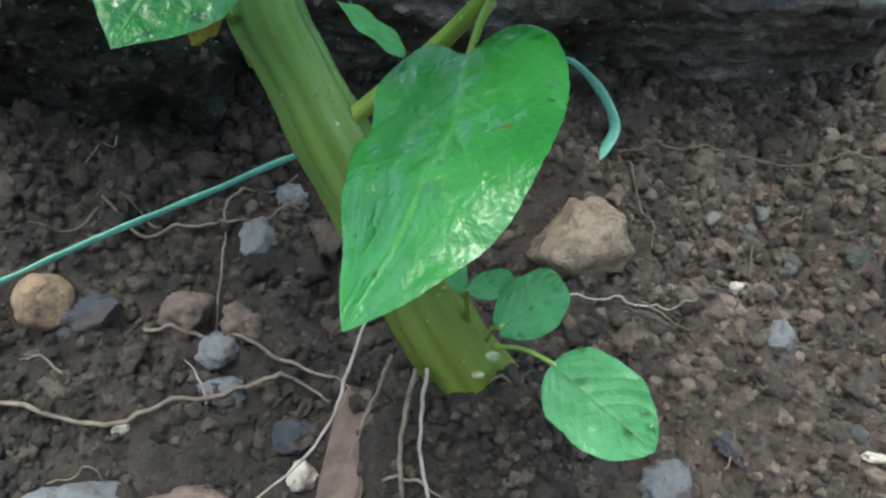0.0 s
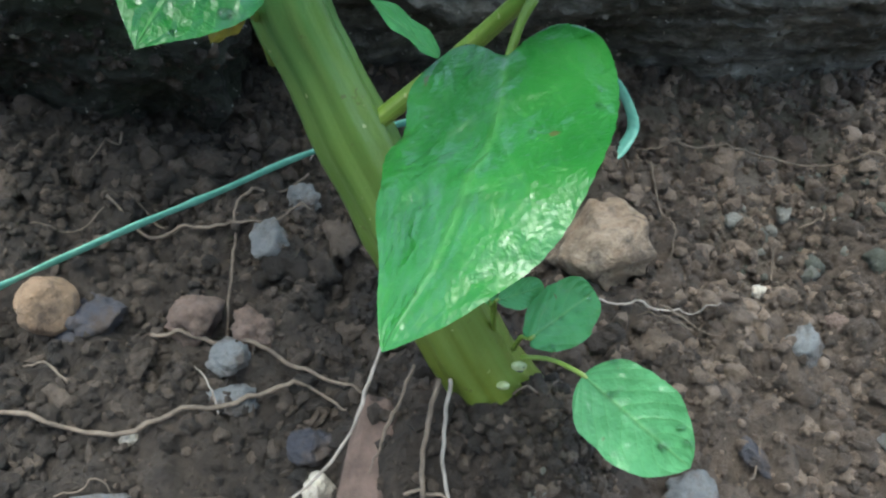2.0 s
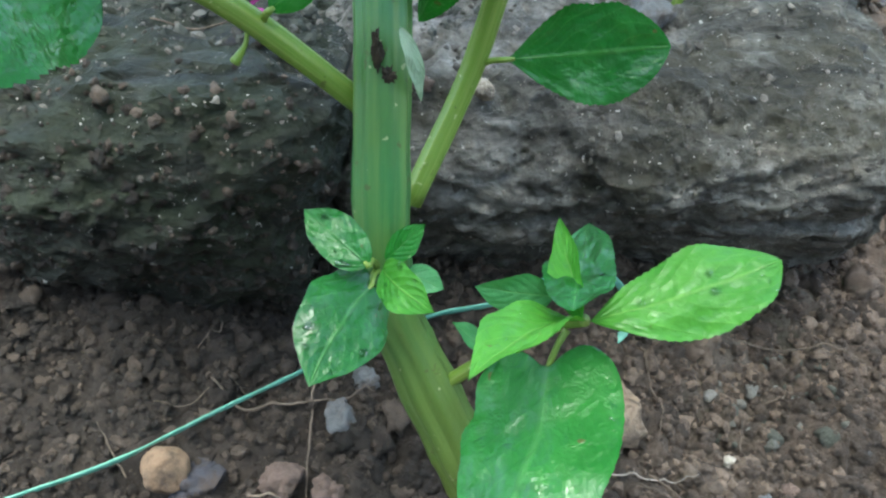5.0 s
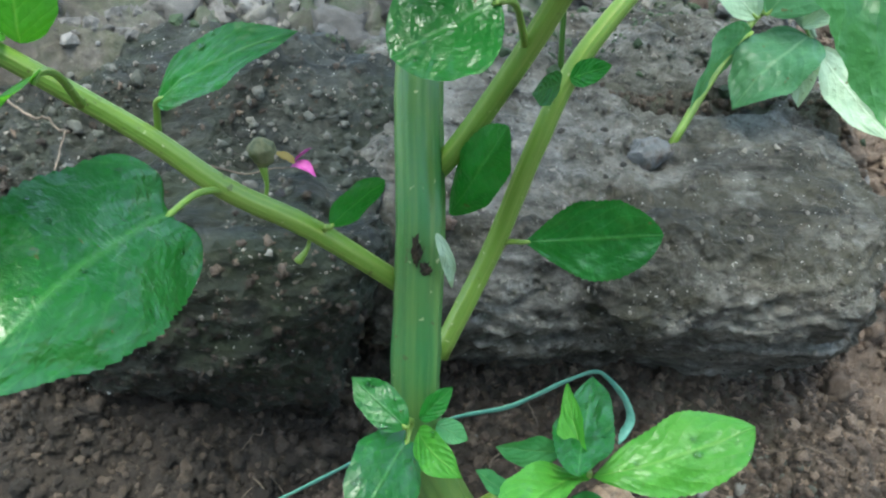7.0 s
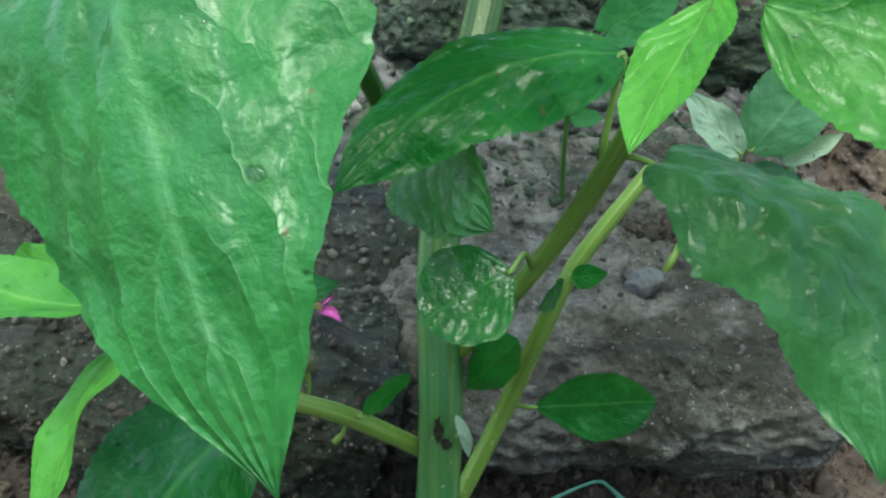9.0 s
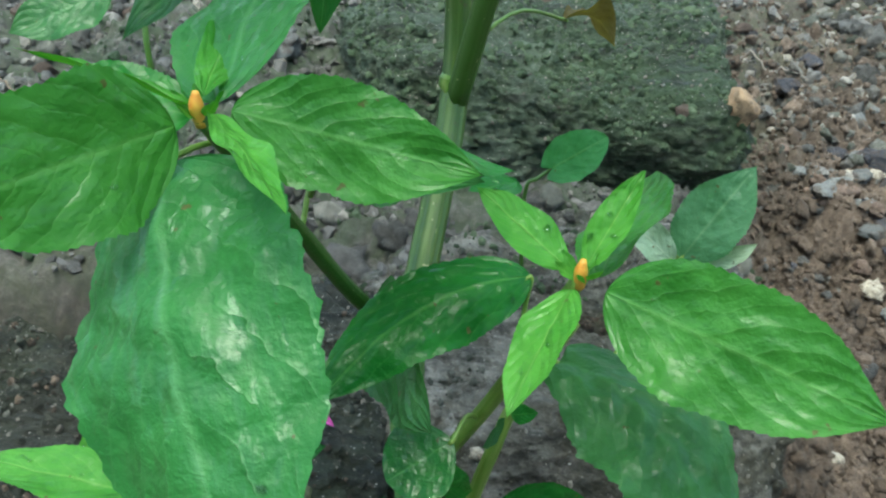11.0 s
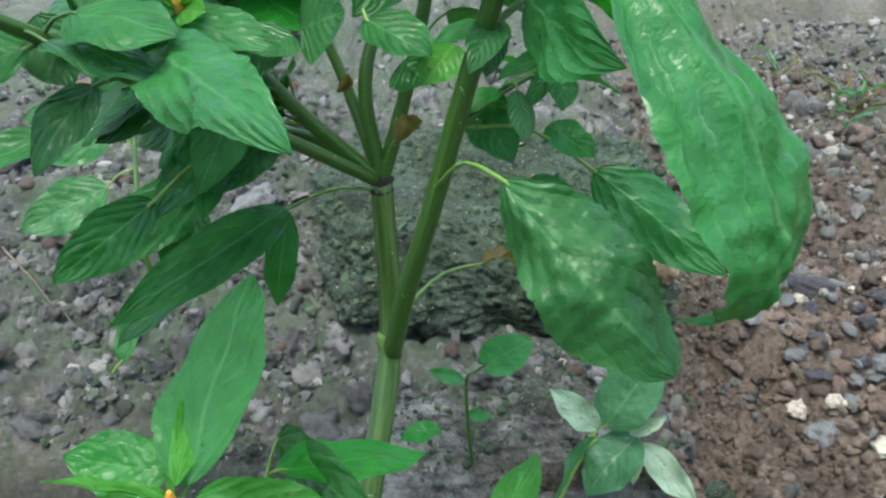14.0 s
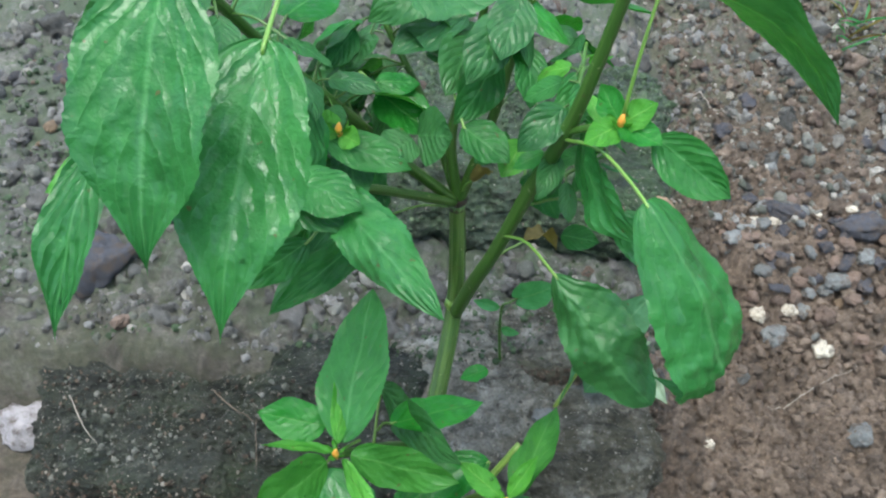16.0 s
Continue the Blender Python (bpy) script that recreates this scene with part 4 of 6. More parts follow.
# whorl at the middle of the stem
leaf(plant, (-0.0347, 0.1650, 0.1635), (-0.0523, 0.1762, 0.1728), (-0.0451, 0.1653, 0.1631), LEAF_WET, stalk=(-0.0340, 0.1760, 0.1550), width=0.0062, curl=0.05)
leaf(plant, (-0.0347, 0.1677, 0.1547), (-0.0470, 0.1373, 0.1471), (-0.0190, 0.1640, 0.1430), LEAF_WET, stalk=(-0.0340, 0.1780, 0.1520), width=0.0118, bend=-0.05, heart=0.45, curl=0.08, fold=-0.1)
leaf(plant, (-0.0310, 0.1720, 0.1600), (-0.0210, 0.1819, 0.1653), (-0.0230, 0.1760, 0.1570), LEAF, width=0.004)
leaf(plant, (-0.0310, 0.1640, 0.1630), (-0.0168, 0.1446, 0.1654), (-0.0220, 0.1601, 0.1709), LEAF_YOUNG, width=0.0058, fold=0.2, curl=0.1)
leaf(plant, (-0.0260, 0.1780, 0.1520), (-0.0155, 0.1755, 0.1480), (-0.0200, 0.1820, 0.1530), LEAF_TINY, width=0.004)
leaf(plant, (-0.0349, 0.1579, 0.1450), (-0.0499, 0.1853, 0.1256), (-0.0435, 0.1846, 0.1245), LEAF_DRY, stalk=(-0.0386, 0.1922, 0.1177), width=0.003)
# on the left branch
leaf(plant, (-0.0920, 0.1570, 0.2430), (-0.1131, 0.0872, 0.2437), (-0.0852, 0.1211, 0.2267), LEAF_WET, stalk=(-0.0830, 0.1760, 0.2390), width=0.0215, heart=0.35, curl=0.08, fold=-0.1, full=0.34, point=1.4, bend=-0.05, quilt=2.0)
leaf(plant, (-0.0966, 0.1732, 0.2656), (-0.0598, 0.1728, 0.2852), (-0.0891, 0.1897, 0.2785), LEAF, stalk=(-0.1000, 0.1780, 0.2510), width=0.0095, curl=0.06)
leaf(plant, (-0.0574, 0.1835, 0.2233), (-0.0425, 0.1936, 0.2335), (-0.0431, 0.1959, 0.2223), LEAF_WET, stalk=(-0.0610, 0.1890, 0.2170), width=0.0070, full=0.5, point=1.0)
leaf(plant, (-0.1091, 0.1443, 0.2855), (-0.1208, 0.0995, 0.2564), (-0.1037, 0.1207, 0.2826), LEAF_YOUNG, stalk=(-0.1120, 0.1650, 0.2680), width=0.0145, curl=0.1)
leaf(plant, (-0.1106, 0.1345, 0.3040), (-0.1739, 0.1510, 0.3020), (-0.1527, 0.1644, 0.3021), LEAF_YOUNG, width=0.012)
leaf(plant, (-0.1263, 0.1710, 0.2806), (-0.1209, 0.1654, 0.3075), (-0.1122, 0.1686, 0.2941), LEAF_YOUNG, width=0.009)
leaf(plant, (-0.1309, 0.1725, 0.2830), (-0.1437, 0.1581, 0.2981), (-0.1324, 0.1532, 0.2904), LEAF_YOUNG, width=0.012)
# on the right branches and the stem
leaf(plant, (-0.0003, 0.2184, 0.1971), (0.0454, 0.2182, 0.2023), (0.0242, 0.2210, 0.2142), LEAF_WET, stalk=(-0.0098, 0.2231, 0.1906), width=0.0138, full=0.54, point=1.15, wedge=0.55)
leaf(plant, (-0.0130, 0.1640, 0.2970), (-0.0363, 0.1540, 0.2874), (-0.0271, 0.1717, 0.3017), LEAF_WET, stalk=(-0.0040, 0.2050, 0.2680), width=0.0142, full=0.5, point=1.1)
leaf(plant, (-0.0245, 0.2149, 0.2092), (-0.0086, 0.1864, 0.2556), (-0.0079, 0.1894, 0.2423), LEAF_WET, width=0.008, fold=0.3, full=0.5, point=1.1)
leaf(plant, (0.0070, 0.2160, 0.2550), (-0.0026, 0.1952, 0.2611), (0.0000, 0.2000, 0.2520), LEAF_DEEP, width=0.005)
leaf(plant, (0.0100, 0.2200, 0.2550), (0.0210, 0.2140, 0.2620), (0.0140, 0.2220, 0.2630), LEAF, width=0.004)
leaf(plant, (-0.0451, 0.2330, 0.3086), (-0.0188, 0.1406, 0.3238), (-0.0176, 0.1676, 0.3385), LEAF_DEEP, stalk=(-0.0350, 0.2410, 0.2750), width=0.019)
leaf(plant, (0.0147, 0.1962, 0.3438), (-0.0559, 0.1502, 0.3266), (-0.0128, 0.2046, 0.3501), LEAF, stalk=(0.0100, 0.1860, 0.3180), width=0.0160, curl=0.06, fold=-0.2, bend=0.09, quilt=3.0)
leaf(plant, (0.0233, 0.1757, 0.3221), (0.0640, 0.1060, 0.2850), (0.0758, 0.1894, 0.3194), LEAF_DEEP, stalk=(0.0100, 0.1860, 0.3180), width=0.0215, curl=0.2, fold=-0.25, wave=0.06, heart=0.3, twist=0.3, bend=0.11, quilt=8.0)
# whorl at the right tip
leaf(plant, (0.0320, 0.1460, 0.3740), (0.1006, 0.1079, 0.3600), (0.0625, 0.1442, 0.3852), LEAF_FRESH, width=0.019, curl=0.08, quilt=3.0)
leaf(plant, (0.0270, 0.1530, 0.3780), (0.0441, 0.1685, 0.4008), (0.0393, 0.1597, 0.3900), LEAF_YOUNG, width=0.0055, fold=0.4)
leaf(plant, (0.0210, 0.1530, 0.3780), (-0.0041, 0.1651, 0.3975), (0.0063, 0.1559, 0.3859), LEAF_YOUNG, width=0.0072, fold=0.2)
leaf(plant, (0.0220, 0.1460, 0.3750), (0.0031, 0.1119, 0.3584), (0.0103, 0.1440, 0.3677), LEAF_YOUNG, width=0.009, fold=0.2)
leaf(plant, (0.0320, 0.1560, 0.3720), (0.0603, 0.2244, 0.3702), (0.0588, 0.1774, 0.3796), LEAF_FRESH, width=0.014)
# whorl at the left tip
leaf(plant, (-0.0720, 0.1580, 0.4280), (-0.0618, 0.2549, 0.4558), (-0.0420, 0.1930, 0.4490), LEAF_SOFT, width=0.0235, full=0.42, point=1.4)
leaf(plant, (-0.0750, 0.1550, 0.4310), (-0.0778, 0.2226, 0.4355), (-0.0662, 0.1760, 0.4306), LEAF_YOUNG, width=0.006, fold=0.4)
leaf(plant, (-0.0670, 0.1500, 0.4290), (-0.0030, 0.1410, 0.4145), (-0.0382, 0.1530, 0.4345), LEAF_FRESH, width=0.0145)
leaf(plant, (-0.0810, 0.1460, 0.4270), (-0.1228, 0.0983, 0.4294), (-0.1041, 0.1303, 0.4483), LEAF_FRESH, width=0.020, quilt=3.0)
leaf(plant, (-0.0780, 0.1500, 0.4310), (-0.1151, 0.1421, 0.4501), (-0.1010, 0.1552, 0.4371), LEAF_YOUNG, width=0.005, fold=0.4)
leaf(plant, (-0.0710, 0.1460, 0.4300), (-0.0425, 0.0931, 0.4323), (-0.0504, 0.1257, 0.4262), LEAF_YOUNG, width=0.006, fold=0.4)
leaf(plant, (-0.0860, 0.1468, 0.4156), (-0.0480, 0.0520, 0.3370), (-0.0437, 0.1102, 0.4015), LEAF_SHEEN, stalk=(-0.0660, 0.1720, 0.4080), width=0.0355, curl=0.10, fold=-0.12, full=0.37, point=1.7, wave=0.03, quilt=5.0, label="very large soft green hanging leaf")
leaf(plant, (-0.0602, 0.2349, 0.3745), (-0.0020, 0.1600, 0.4020), (-0.0270, 0.1790, 0.3800), LEAF_DEEP, stalk=(-0.0630, 0.1920, 0.3650), width=0.015, curl=0.05, quilt=2.0)
leaf(plant, (-0.0484, 0.1880, 0.4025), (0.0102, 0.2281, 0.3684), (-0.0144, 0.1640, 0.3915), LEAF, stalk=(-0.0600, 0.2000, 0.3750), width=0.013)
leaf(plant, (-0.0869, 0.1771, 0.4152), (-0.1292, 0.1809, 0.4231), (-0.1103, 0.1894, 0.4261), LEAF, width=0.013)
leaf(plant, (-0.1004, 0.1667, 0.3636), (-0.1130, 0.1468, 0.3523), (-0.1183, 0.1664, 0.3641), LEAF_DEEP, width=0.012)
# crown
leaf(plant, (0.0483, 0.2159, 0.5166), (0.1045, 0.1660, 0.4630), (0.0475, 0.1904, 0.4751), LEAF_DEEP, stalk=(0.0200, 0.2820, 0.4780), width=0.0215, full=0.52, point=1.0, curl=0.1, wave=0.07, fold=-0.45, twist=0.6, quilt=9.0, label="large dark crumpled leaf")
leaf(plant, (0.0971, 0.3192, 0.4628), (0.1594, 0.2913, 0.4154), (0.1327, 0.3096, 0.4449), LEAF_SHEEN, stalk=(0.0300, 0.2760, 0.5100), width=0.017, fold=-0.15)
leaf(plant, (0.0835, 0.1841, 0.6030), (0.0980, 0.1755, 0.4820), (0.1045, 0.2060, 0.6030), LEAF_SHEEN, stalk=(0.0500, 0.2660, 0.5720), width=0.0270, via=(0.1250, 0.1440, 0.5160), fold=-0.15, full=0.33, point=2.7, wave=0.02, quilt=10.0, label="large drooping quilted leaf with a hooked tip")
leaf(plant, (0.0626, 0.2732, 0.5716), (0.0877, 0.1926, 0.5653), (0.0863, 0.2076, 0.5997), LEAF_SHEEN, stalk=(0.0500, 0.2660, 0.5720), width=0.018, curl=0.1)
leaf(plant, (-0.0741, 0.2298, 0.5669), (-0.0078, 0.1389, 0.5688), (-0.0202, 0.1819, 0.5755), LEAF_SHEEN, width=0.0150, fold=-0.25, curl=0.08, wave=0.04, quilt=4.0)
leaf(plant, (-0.1050, 0.3800, 0.4410), (-0.1840, 0.3100, 0.4180), (-0.1283, 0.3469, 0.4189), LEAF_SOFT, stalk=(-0.0450, 0.3450, 0.4780), width=0.0165, curl=0.08, quilt=3.0)
leaf(plant, (-0.0605, 0.3350, 0.4400), (-0.0735, 0.3250, 0.3860), (-0.0560, 0.3300, 0.4150), LEAF_SOFT, width=0.0085, curl=0.08, quilt=2.0)
leaf(plant, (-0.0761, 0.3070, 0.5163), (-0.0865, 0.2804, 0.4691), (-0.1056, 0.2925, 0.4863), LEAF, width=0.013)
leaf(plant, (-0.0793, 0.3178, 0.4347), (-0.1421, 0.2729, 0.4033), (-0.1280, 0.3002, 0.4191), LEAF_DEEP, width=0.014, curl=0.1)
leaf(plant, (-0.0610, 0.3362, 0.4409), (-0.1330, 0.2534, 0.4302), (-0.0999, 0.2762, 0.4243), LEAF_SOFT, stalk=(-0.0100, 0.3390, 0.4480), width=0.0135, curl=0.06, quilt=3.0)
leaf(plant, (-0.0661, 0.3133, 0.4972), (-0.0998, 0.2608, 0.4822), (-0.1023, 0.3077, 0.4907), LEAF_SOFT, stalk=(-0.0400, 0.3300, 0.4900), width=0.018, quilt=3.0)
leaf(plant, (-0.1003, 0.2651, 0.4888), (-0.1485, 0.2493, 0.4592), (-0.1211, 0.2611, 0.4839), LEAF_SOFT, stalk=(-0.0660, 0.3130, 0.4900), width=0.012)
leaf(plant, (-0.1171, 0.3586, 0.4353), (-0.1298, 0.3275, 0.4062), (-0.1010, 0.3469, 0.4157), LEAF_SOFT, width=0.013)
leaf(plant, (-0.1122, 0.2374, 0.5807), (-0.0990, 0.2215, 0.5594), (-0.0960, 0.2328, 0.5729), LEAF_DEEP, width=0.012, full=0.5)
leaf(plant, (-0.1636, 0.3222, 0.4982), (-0.2129, 0.2855, 0.4911), (-0.1963, 0.3221, 0.5022), LEAF_SOFT, width=0.012)
leaf(plant, (-0.1232, 0.3538, 0.5160), (-0.1550, 0.3385, 0.5330), (-0.1387, 0.3372, 0.5135), LEAF_SOFT, width=0.013)
leaf(plant, (-0.1265, 0.3811, 0.5659), (-0.1447, 0.3402, 0.5497), (-0.1188, 0.3554, 0.5492), LEAF_DEEP, width=0.017)
leaf(plant, (-0.0726, 0.2728, 0.5685), (-0.0905, 0.2792, 0.5785), (-0.0759, 0.2812, 0.5792), LEAF_YOUNG, width=0.008)
leaf(plant, (-0.0726, 0.2728, 0.5685), (-0.0601, 0.2624, 0.5700), (-0.0690, 0.2768, 0.5729), LEAF_YOUNG, width=0.007)
leaf(plant, (-0.0546, 0.3267, 0.5219), (-0.0790, 0.3039, 0.5287), (-0.0652, 0.3038, 0.5110), LEAF, width=0.013)
leaf(plant, (-0.0308, 0.2937, 0.5508), (-0.0092, 0.2790, 0.5618), (-0.0305, 0.3053, 0.5650), LEAF_DEEP, width=0.017)
leaf(plant, (-0.0340, 0.2922, 0.5493), (-0.0507, 0.2768, 0.5484), (-0.0468, 0.2934, 0.5524), LEAF_DEEP, width=0.013)
leaf(plant, (0.0089, 0.3202, 0.5249), (0.0192, 0.3137, 0.5156), (0.0175, 0.3278, 0.5331), LEAF_SOFT, width=0.014)
leaf(plant, (0.0323, 0.3061, 0.5365), (0.0189, 0.2838, 0.5266), (0.0279, 0.3074, 0.5386), LEAF_YOUNG, width=0.010)
leaf(plant, (0.0575, 0.4945, 0.4580), (0.0971, 0.3809, 0.4758), (0.0756, 0.3309, 0.5187), LEAF_SOFT, stalk=(0.0300, 0.2760, 0.5000), width=0.012)
leaf(plant, (0.0395, 0.3178, 0.5038), (0.0564, 0.2927, 0.4830), (0.0634, 0.3153, 0.4974), LEAF_SOFT, width=0.012)
leaf(plant, (0.0739, 0.3125, 0.4921), (0.0934, 0.2951, 0.4822), (0.0901, 0.3129, 0.4908), LEAF, width=0.010)
leaf(plant, (0.0595, 0.2924, 0.4690), (0.0835, 0.2838, 0.4713), (0.0713, 0.2982, 0.4746), LEAF_SOFT, width=0.009)
leaf(plant, (0.0764, 0.2338, 0.6082), (0.0929, 0.2335, 0.6217), (0.0795, 0.2436, 0.6199), LEAF_YOUNG, width=0.0075)
leaf(plant, (0.0764, 0.2338, 0.6082), (0.0572, 0.2189, 0.6082), (0.0631, 0.2368, 0.6136), LEAF_YOUNG, width=0.0075)
leaf(plant, (0.0764, 0.2338, 0.6082), (0.0671, 0.2538, 0.6181), (0.0774, 0.2423, 0.6185), LEAF, width=0.008)
leaf(plant, (0.0764, 0.2338, 0.6082), (0.0946, 0.2168, 0.6090), (0.0889, 0.2363, 0.6098), LEAF, width=0.009)
leaf(plant, (0.0933, 0.2269, 0.6057), (0.1304, 0.2065, 0.5839), (0.1168, 0.2183, 0.6001), LEAF_SOFT, stalk=(0.0764, 0.2338, 0.6082), width=0.013, fold=0.3)
leaf(plant, (0.0400, 0.3775, 0.3729), (0.0680, 0.3860, 0.3549), (0.0558, 0.3545, 0.3851), LEAF_DRY, stalk=(-0.0080, 0.3100, 0.3850), width=0.0105, curl=0.25, fold=0.6, wave=0.08, twist=0.8, label="withered yellow-brown curled leaf")


leaf(plant, (0.0127, 0.2799, 0.3352), (-0.0078, 0.2685, 0.3371), (-0.0001, 0.2804, 0.3366), LEAF, width=0.007)
leaf(plant, (-0.1865, 0.2541, 0.5634), (-0.2278, 0.2246, 0.5660), (-0.2102, 0.2596, 0.5718), LEAF_YOUNG, stalk=(-0.1822, 0.2737, 0.5544), width=0.015)
leaf(plant, (-0.1085, 0.2181, 0.5754), (-0.1449, 0.2067, 0.5674), (-0.1289, 0.2173, 0.5768), LEAF_SOFT, stalk=(-0.1011, 0.2372, 0.5656), width=0.010)
leaf(plant, (-0.0817, 0.2712, 0.5671), (-0.0314, 0.2560, 0.5569), (-0.0566, 0.2725, 0.5661), LEAF_SOFT, stalk=(-0.1036, 0.2822, 0.5679), width=0.011)
leaf(plant, (-0.0565, 0.3213, 0.5617), (-0.0213, 0.2979, 0.5479), (-0.0333, 0.3201, 0.5580), LEAF, stalk=(-0.0679, 0.3289, 0.5709), width=0.015)
leaf(plant, (-0.0041, 0.3025, 0.5509), (0.0237, 0.2814, 0.5403), (0.0158, 0.3032, 0.5495), LEAF_SOFT, stalk=(-0.0100, 0.3230, 0.5585), width=0.013)
# near the lens at the top
leaf(plant, (-0.0878, 0.1240, 0.7516), (-0.0989, 0.0706, 0.6748), (-0.0670, 0.1124, 0.7394), LEAF_SHEEN, stalk=(-0.0916, 0.2322, 0.7300), width=0.0235, curl=0.1, full=0.38, wave=0.012, quilt=3.0, point=2.5)
leaf(plant, (-0.0668, 0.1455, 0.7155), (-0.0811, 0.0675, 0.6431), (-0.0488, 0.1305, 0.7002), LEAF_SHEEN, stalk=(-0.0632, 0.2285, 0.6971), width=0.0225, curl=0.1, full=0.38, wave=0.012, quilt=3.0, point=2.5)
leaf(plant, (-0.1170, 0.1111, 0.7003), (-0.1384, 0.0647, 0.6444), (-0.1130, 0.0988, 0.6885), LEAF_SHEEN, stalk=(-0.1295, 0.1806, 0.6841), width=0.0105, curl=0.1, full=0.38, wave=0.012, quilt=3.0, point=2.5)
leaf(plant, (0.0901, 0.2499, 0.6792), (0.1758, 0.2210, 0.6187), (0.1344, 0.2410, 0.6403), LEAF_DEEP, stalk=(0.0764, 0.2338, 0.6082), width=0.022, curl=0.15)
leaf(plant, (-0.0239, 0.2431, 0.6806), (0.0190, 0.2323, 0.6813), (-0.0055, 0.2222, 0.6735), LEAF_DEEP, width=0.02, curl=0.1)

# small leaves that fill the crown
CROWN = [
    [(-0.040, 0.330, 0.492), (-0.070, 0.318, 0.540), (-0.105, 0.296, 0.602)],
    [(-0.014, 0.352, 0.503), (0.000, 0.376, 0.545), (0.012, 0.385, 0.61)],
    [(0.006, 0.346, 0.497), (0.018, 0.351, 0.537), (0.036, 0.362, 0.61)],
    [(-0.030, 0.362, 0.515), (-0.062, 0.388, 0.58)],
    [(-0.010, 0.339, 0.455), (-0.045, 0.345, 0.478), (-0.075, 0.310, 0.500)],
    [(-0.070, 0.318, 0.540), (-0.105, 0.296, 0.602), (-0.118, 0.230, 0.690)],
    [(-0.050, 0.297, 0.502), (-0.088, 0.256, 0.546), (-0.110, 0.215, 0.582)],
]
rng = random.Random(5)
for k in range(215):
    line = smooth_line(rng.choice(CROWN), 12)
    a = line[rng.randrange(12)]
    turn = rng.uniform(0, 2 * math.pi)
    d = np.array((math.cos(turn), math.sin(turn) * 0.8 + 0.15, 0.0))
    d /= np.linalg.norm(d)
    b = a + d * rng.uniform(0.010, 0.035) + np.array((0, 0, rng.uniform(-0.004, 0.016)))
    ln = rng.uniform(0.022, 0.058)
    tip = b + d * ln + np.array((0, 0, -ln * rng.uniform(0.1, 0.8)))
    tip[2] = max(tip[2], 0.475)
    # the hub where the branches part stays open
    if any(-0.05 < q[0] < 0.03 and q[2] < 0.548 for q in (b, (b + tip) / 2, tip)):
        continue
    if a[0] < -0.095 and rng.random() < 0.6:
        continue
    side = b + np.cross(d, (0, 0, 1)) * 0.01 + d * ln * 0.4 + np.array((0, 0, rng.uniform(-0.006, 0.006)))
    m = rng.choice([LEAF, LEAF_DEEP, LEAF_DEEP, LEAF_DEEP, LEAF_SOFT, LEAF_SOFT])
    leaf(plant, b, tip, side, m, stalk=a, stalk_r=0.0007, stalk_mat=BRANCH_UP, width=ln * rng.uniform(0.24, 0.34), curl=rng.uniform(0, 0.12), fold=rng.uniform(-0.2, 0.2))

# leafy twigs behind the front branch
TWIGS = [
    [(0.030, 0.276, 0.508), (0.055, 0.292, 0.520), (0.085, 0.305, 0.528)],
    [(0.043, 0.269, 0.552), (0.066, 0.285, 0.562), (0.095, 0.300, 0.566)],
    [(0.052, 0.263, 0.580), (0.060, 0.285, 0.592), (0.066, 0.320, 0.598)],
]
for twig in TWIGS:
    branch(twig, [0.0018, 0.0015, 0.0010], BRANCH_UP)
    line = smooth_line(twig, 10)
    for k in range(11):
        a = line[2 + rng.randrange(8)]
        turn = rng.uniform(0, 2 * math.pi)
        d = np.array((math.cos(turn), math.sin(turn), 0.0))
        b = a + d * rng.uniform(0.004, 0.012)
        ln = rng.uniform(0.018, 0.038)
        tip = b + d * ln + np.array((0, 0, -ln * rng.uniform(0.2, 0.9)))
        side = b + np.cross(d, (0, 0, 1)) * 0.01 + d * ln * 0.4
        leaf(plant, b, tip, side, rng.choice([LEAF, LEAF_DEEP, LEAF_SOFT, LEAF_SOFT, LEAF_YOUNG]), stalk=a, stalk_r=0.0006, stalk_mat=BRANCH_UP, width=ln * rng.uniform(0.24, 0.34), curl=rng.uniform(0, 0.12), fold=rng.uniform(-0.2, 0.2))

for at in (RBUD, OBUD, (0.0764, 0.2338, 0.608), (-0.073, 0.273, 0.570)):
    a = np.array(at)
    part("bud", tube("bud", [a - (0, 0, 0.003), a + (0, -0.001, 0.003), a + (0.0005, -0.001, 0.007)], [0.0016, 0.0021, 0.0008], BUD, n=10, sides=10, rough=0.1), plant, "small orange-yellow flower bud")
    for k in range(5):
        d = np.array((math.cos(k * 2.4 + at[0] * 90), math.sin(k * 2.4 + at[0] * 90), 0))
        b = a + d * 0.0015
        leaf(plant, b, b + d * 0.006 + (0, 0, 0.006), b + np.cross(d, (0, 0, 1)) * 0.002 + (0, 0, 0.002), LEAF_YOUNG, width=0.0018, curl=-0.1, fold=0.4)


def ring(at, r, h, material, label=""):
    """A swollen or scarred ring round a stem."""
    a = np.array(at)
    part("stem_node", tube("stem_node", [a - (0, 0, h), a, a + (0, 0, h)], [r * 0.9, r * 1.12, r * 0.9], material, n=9, sides=20, rough=0.12), plant, label)


